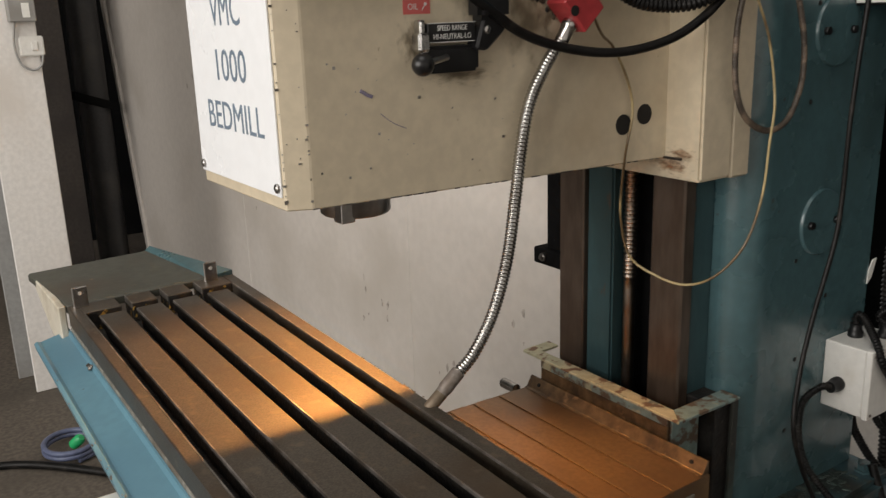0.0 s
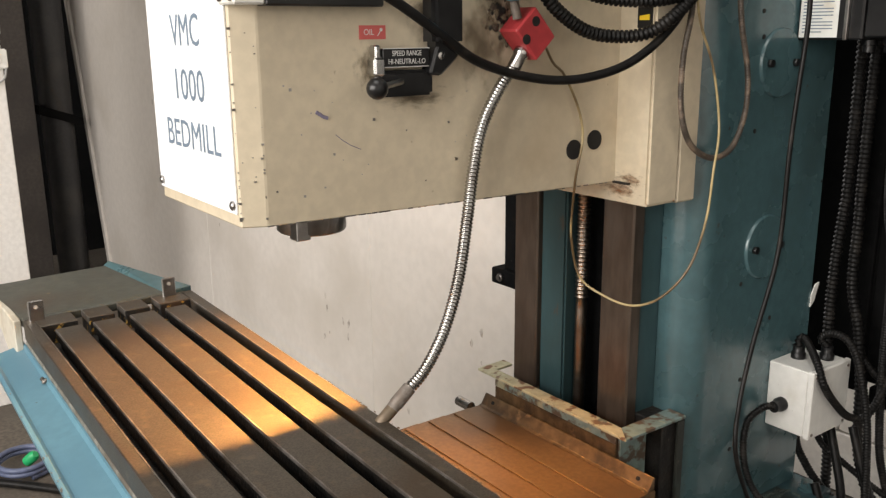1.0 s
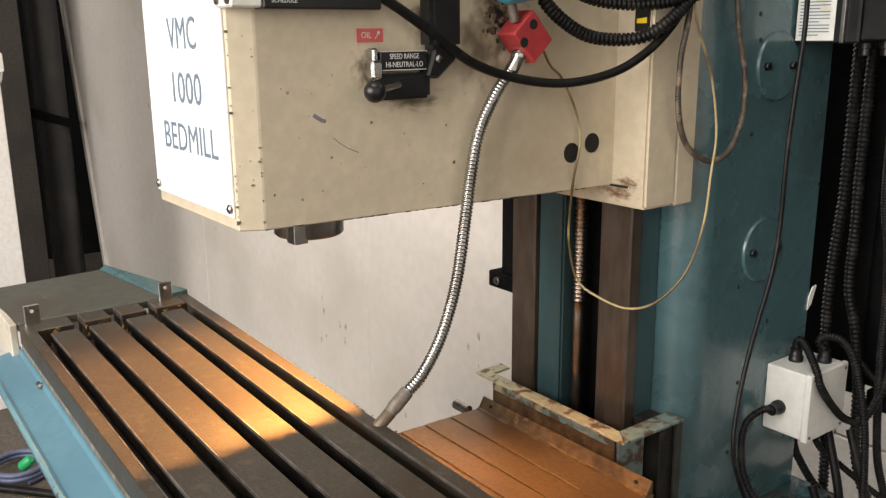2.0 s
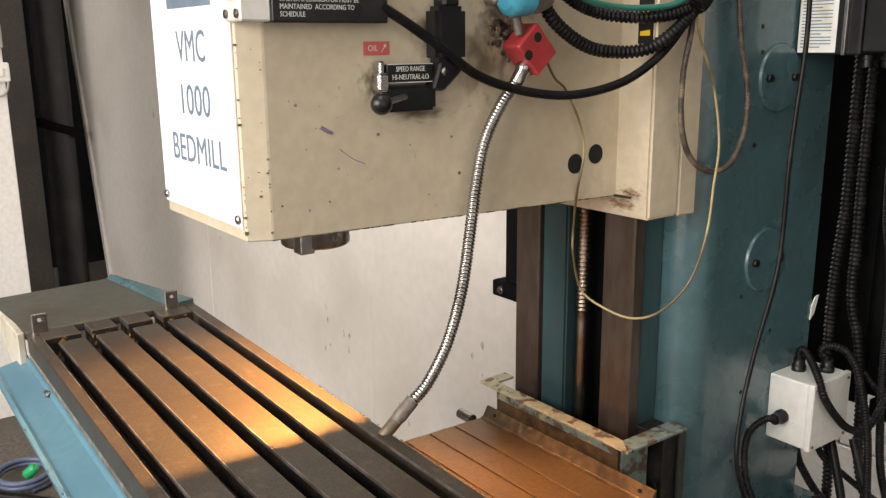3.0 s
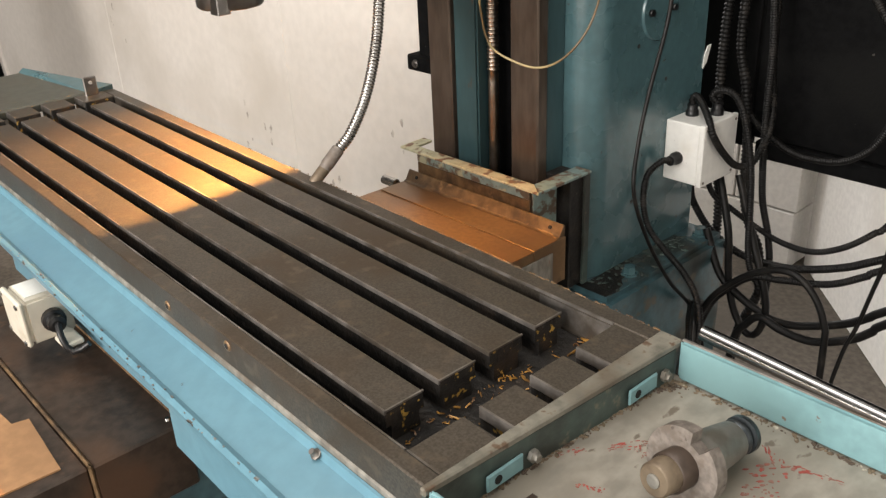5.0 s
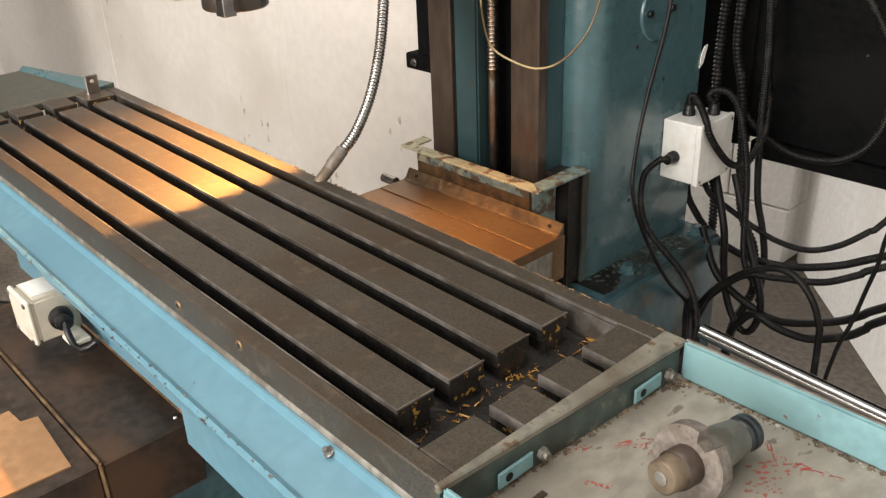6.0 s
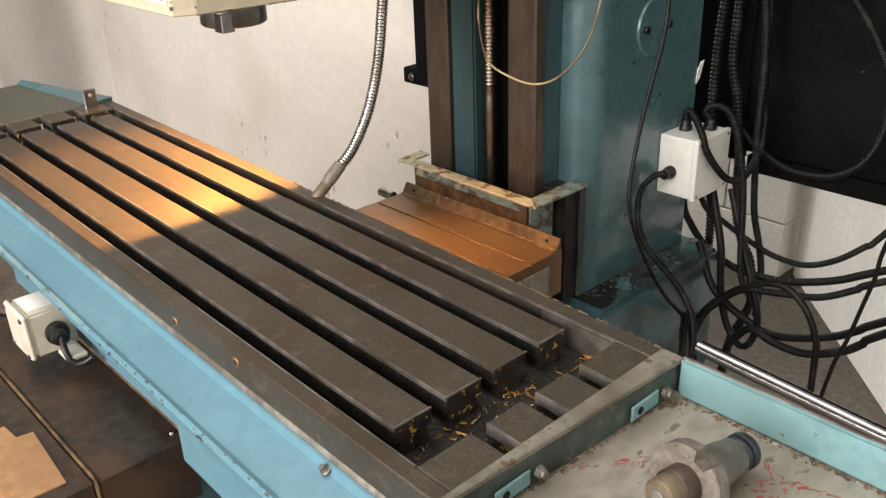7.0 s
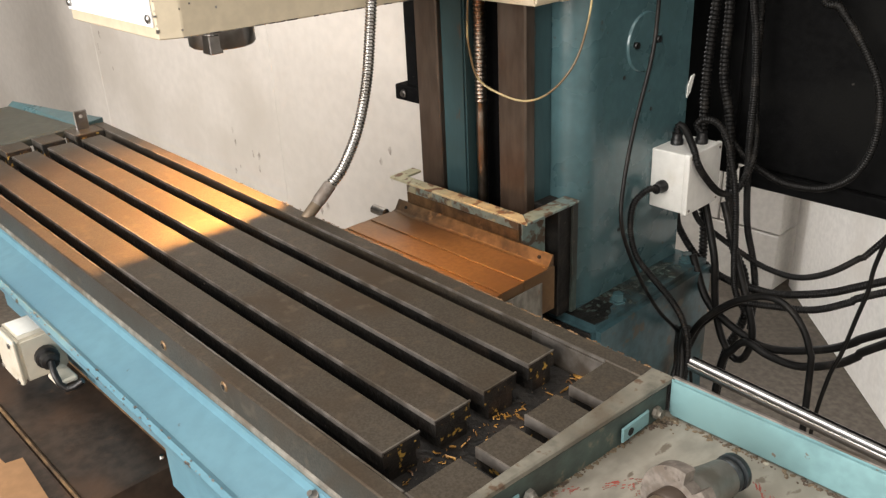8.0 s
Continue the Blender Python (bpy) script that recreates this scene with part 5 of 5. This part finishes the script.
part("taper_shank", lathe(bmesh.new(), O + W * 0.012, W, [(0, 0.0215), (0.004, 0.0205), (0.052, 0.0155), (0.053, 0.0140)], 36), TOOL_GREY, arb, "grey taper shank")
part("retention_ring", lathe(bmesh.new(), O + W * 0.0645, W, [(0, 0.0120), (0.002, 0.0150), (0.006, 0.0150), (0.007, 0.0120), (0.010, 0.0120), (0.011, 0.0158), (0.016, 0.0158), (0.018, 0.013)], 32), TOOL_BLUE, arb, "dark ringed shank end")
part("pilot_collar", lathe(bmesh.new(), O, -W, [(0, 0.0165), (0.015, 0.0165), (0.016, 0.0150)], 32), DARK_SHEET, arb, "dark brown pilot collar")
part("pilot_sleeve", lathe(bmesh.new(), O - W * 0.016, -W, [(0, 0.0145), (0.014, 0.0140), (0.0155, 0.0125)], 32), BRASS, arb, "bronze coloured pilot sleeve")
part("centre_bolt", lathe(bmesh.new(), O - W * 0.031, -W, [(0, 0.0058), (0.0015, 0.0058), (0.002, 0.0035)], 16), TOOL_GREY, arb)
solo("steel_rule", cube((0.128, -0.060, 0.8842), (0.134, -0.010, 0.886), 0.0005), DARK_SHEET, "dark flat steel bar lying in the tray", "steel bar")

# swarf left in the gutter
rng = random.Random(2)
bm = bmesh.new()
for k in range(90):
    x = rng.choice((0.004 + rng.random() * 0.045, 0.004 + rng.random() ** 2 * 0.02))
    y = -0.065 + rng.random() * 0.26
    s = 0.0006 + 0.0014 * rng.random() ** 2
    tube(bm, [(x, y, 0.8862), (x + s * rng.uniform(-3, 3), y + s * rng.uniform(-3, 3), 0.8862 + s * rng.random() * 2), (x + s * rng.uniform(-4, 4), y + s * rng.uniform(-4, 4), 0.8866)], s * 0.5, 4, step=0.003)
tagged(solo("swarf_pile", bm, SWARF, "fine yellow and brown swarf left in the table gutter", "swarf"), kind="stuff")
bm = bmesh.new()
for k in range(9):
    x = 0.012 + rng.random() * 0.03
    y = 0.185 + rng.random() * 0.016
    tube(bm, [(x - 0.01, y, 0.887), (x, y - 0.004 * rng.random(), 0.889), (x + 0.012, y - 0.004 + 0.008 * rng.random(), 0.887)], 0.0013, 5, step=0.004)
tagged(solo("swarf_curls", bm, SWARF, "bright yellow swarf curls in the gutter corner", "swarf"), kind="stuff")

# ---- far left: stanchion, pipe, dark sheet, things on the floor ----
stn = thing("steel_stanchion", (-3.2, 0.19, 0), "white painted steel H-section stanchion on the floor", "stanchion")
part("flange_front", cube((-3.165, 0.095, 0), (-3.15, 0.292, 4.9), 0.003), PLASTER, stn)
part("web", cube((-3.34, 0.185, 0), (-3.166, 0.197, 4.9), 0.002), GREYPAINT, stn)
part("flange_back", cube((-3.356, 0.06, 0), (-3.341, 0.292, 4.9), 0.003), GREYPAINT, stn)
sk = thing("wall_switch", (-3.14, 0.26, 1.285), "white wall switch with a looped lead on the stanchion", "switch")
part("switch_plate", cube((-3.1495, 0.225, 1.285), (-3.135, 0.308, 1.355), 0.004, 2), BOXWHITE, sk)
part("rocker", cube((-3.1345, 0.265, 1.305), (-3.130, 0.285, 1.335), 0.001), BOXWHITE, sk)
part("lead", tube(bmesh.new(), [(-3.14, 0.30, 1.287), (-3.14, 0.29, 1.25), (-3.14, 0.26, 1.235), (-3.14, 0.222, 1.26), (-3.14, 0.21, 1.33), (-3.14, 0.225, 1.42)], 0.004, 8), GREYPAINT, sk)
gb = thing("grey_isolator", (-3.12, 0.24, 1.405), "grey isolator box with a pale label on the stanchion", "isolator")
part("box_body", cube((-3.149, 0.20, 1.405), (-3.10, 0.29, 1.49), 0.004), GREYPAINT, gb)
part("label_plate", cube((-3.0995, 0.245, 1.42), (-3.098, 0.27, 1.47)), PAPER, gb)
# Added black sheet fills the dark background beyond the pipe
dk = solo("dark_backdrop", cube((-5.6, 0.35, 0), (-5.55, 2.3, 4.5), 0.003), CABINET, "black sheet added as a dark backdrop behind the pipe", "screen")
solo("brown_door_post", cube((-4.75, 0.52, 0), (-4.55, 0.66, 4.5), 0.004), POSTDARK, "dark brown door post beside the pipe", "door post")
pp = thing("down_pipe", (-4.7, 0.86, 0), "thick black vertical pipe with a clamp", "pipe")
part("pipe_body", rod(bmesh.new(), (-4.85, 0.83, 0), (-4.85, 0.83, 4.8), 0.085, 28), PIPE, pp)
part("clamp", prism(bmesh.new(), [(0.72, 0.98), (0.95, 0.90), (0.95, 0.95), (0.72, 1.03)], 0, -4.945, -4.76, 0.002), CABINET, pp)
cable("coiled_cable", [(-2.55 + 0.10 * math.cos(a * 0.7), 0.10 + 0.085 * math.sin(a * 0.7), 0.012 + 0.0018 * a) for a in range(22)], 0.009, BLUECABLE, "blue-grey cable coiled on the concrete floor", "cable")
solo("green_plug", lathe(bmesh.new(), (-2.50, 0.10, 0.05), (0.3, 0.2, 0.3), [(0, 0.018), (0.04, 0.018), (0.05, 0.01)], 12), GREENPLUG, "green plug on the coiled cable", "plug")
cable("floor_cable", [(-2.75, -0.6, 0.014), (-2.62, -0.3, 0.014), (-2.55, -0.08, 0.014), (-2.35, 0.12, 0.014), (-2.1, 0.3, 0.014)], 0.013, CABLE, "thick black cable lying on the floor")
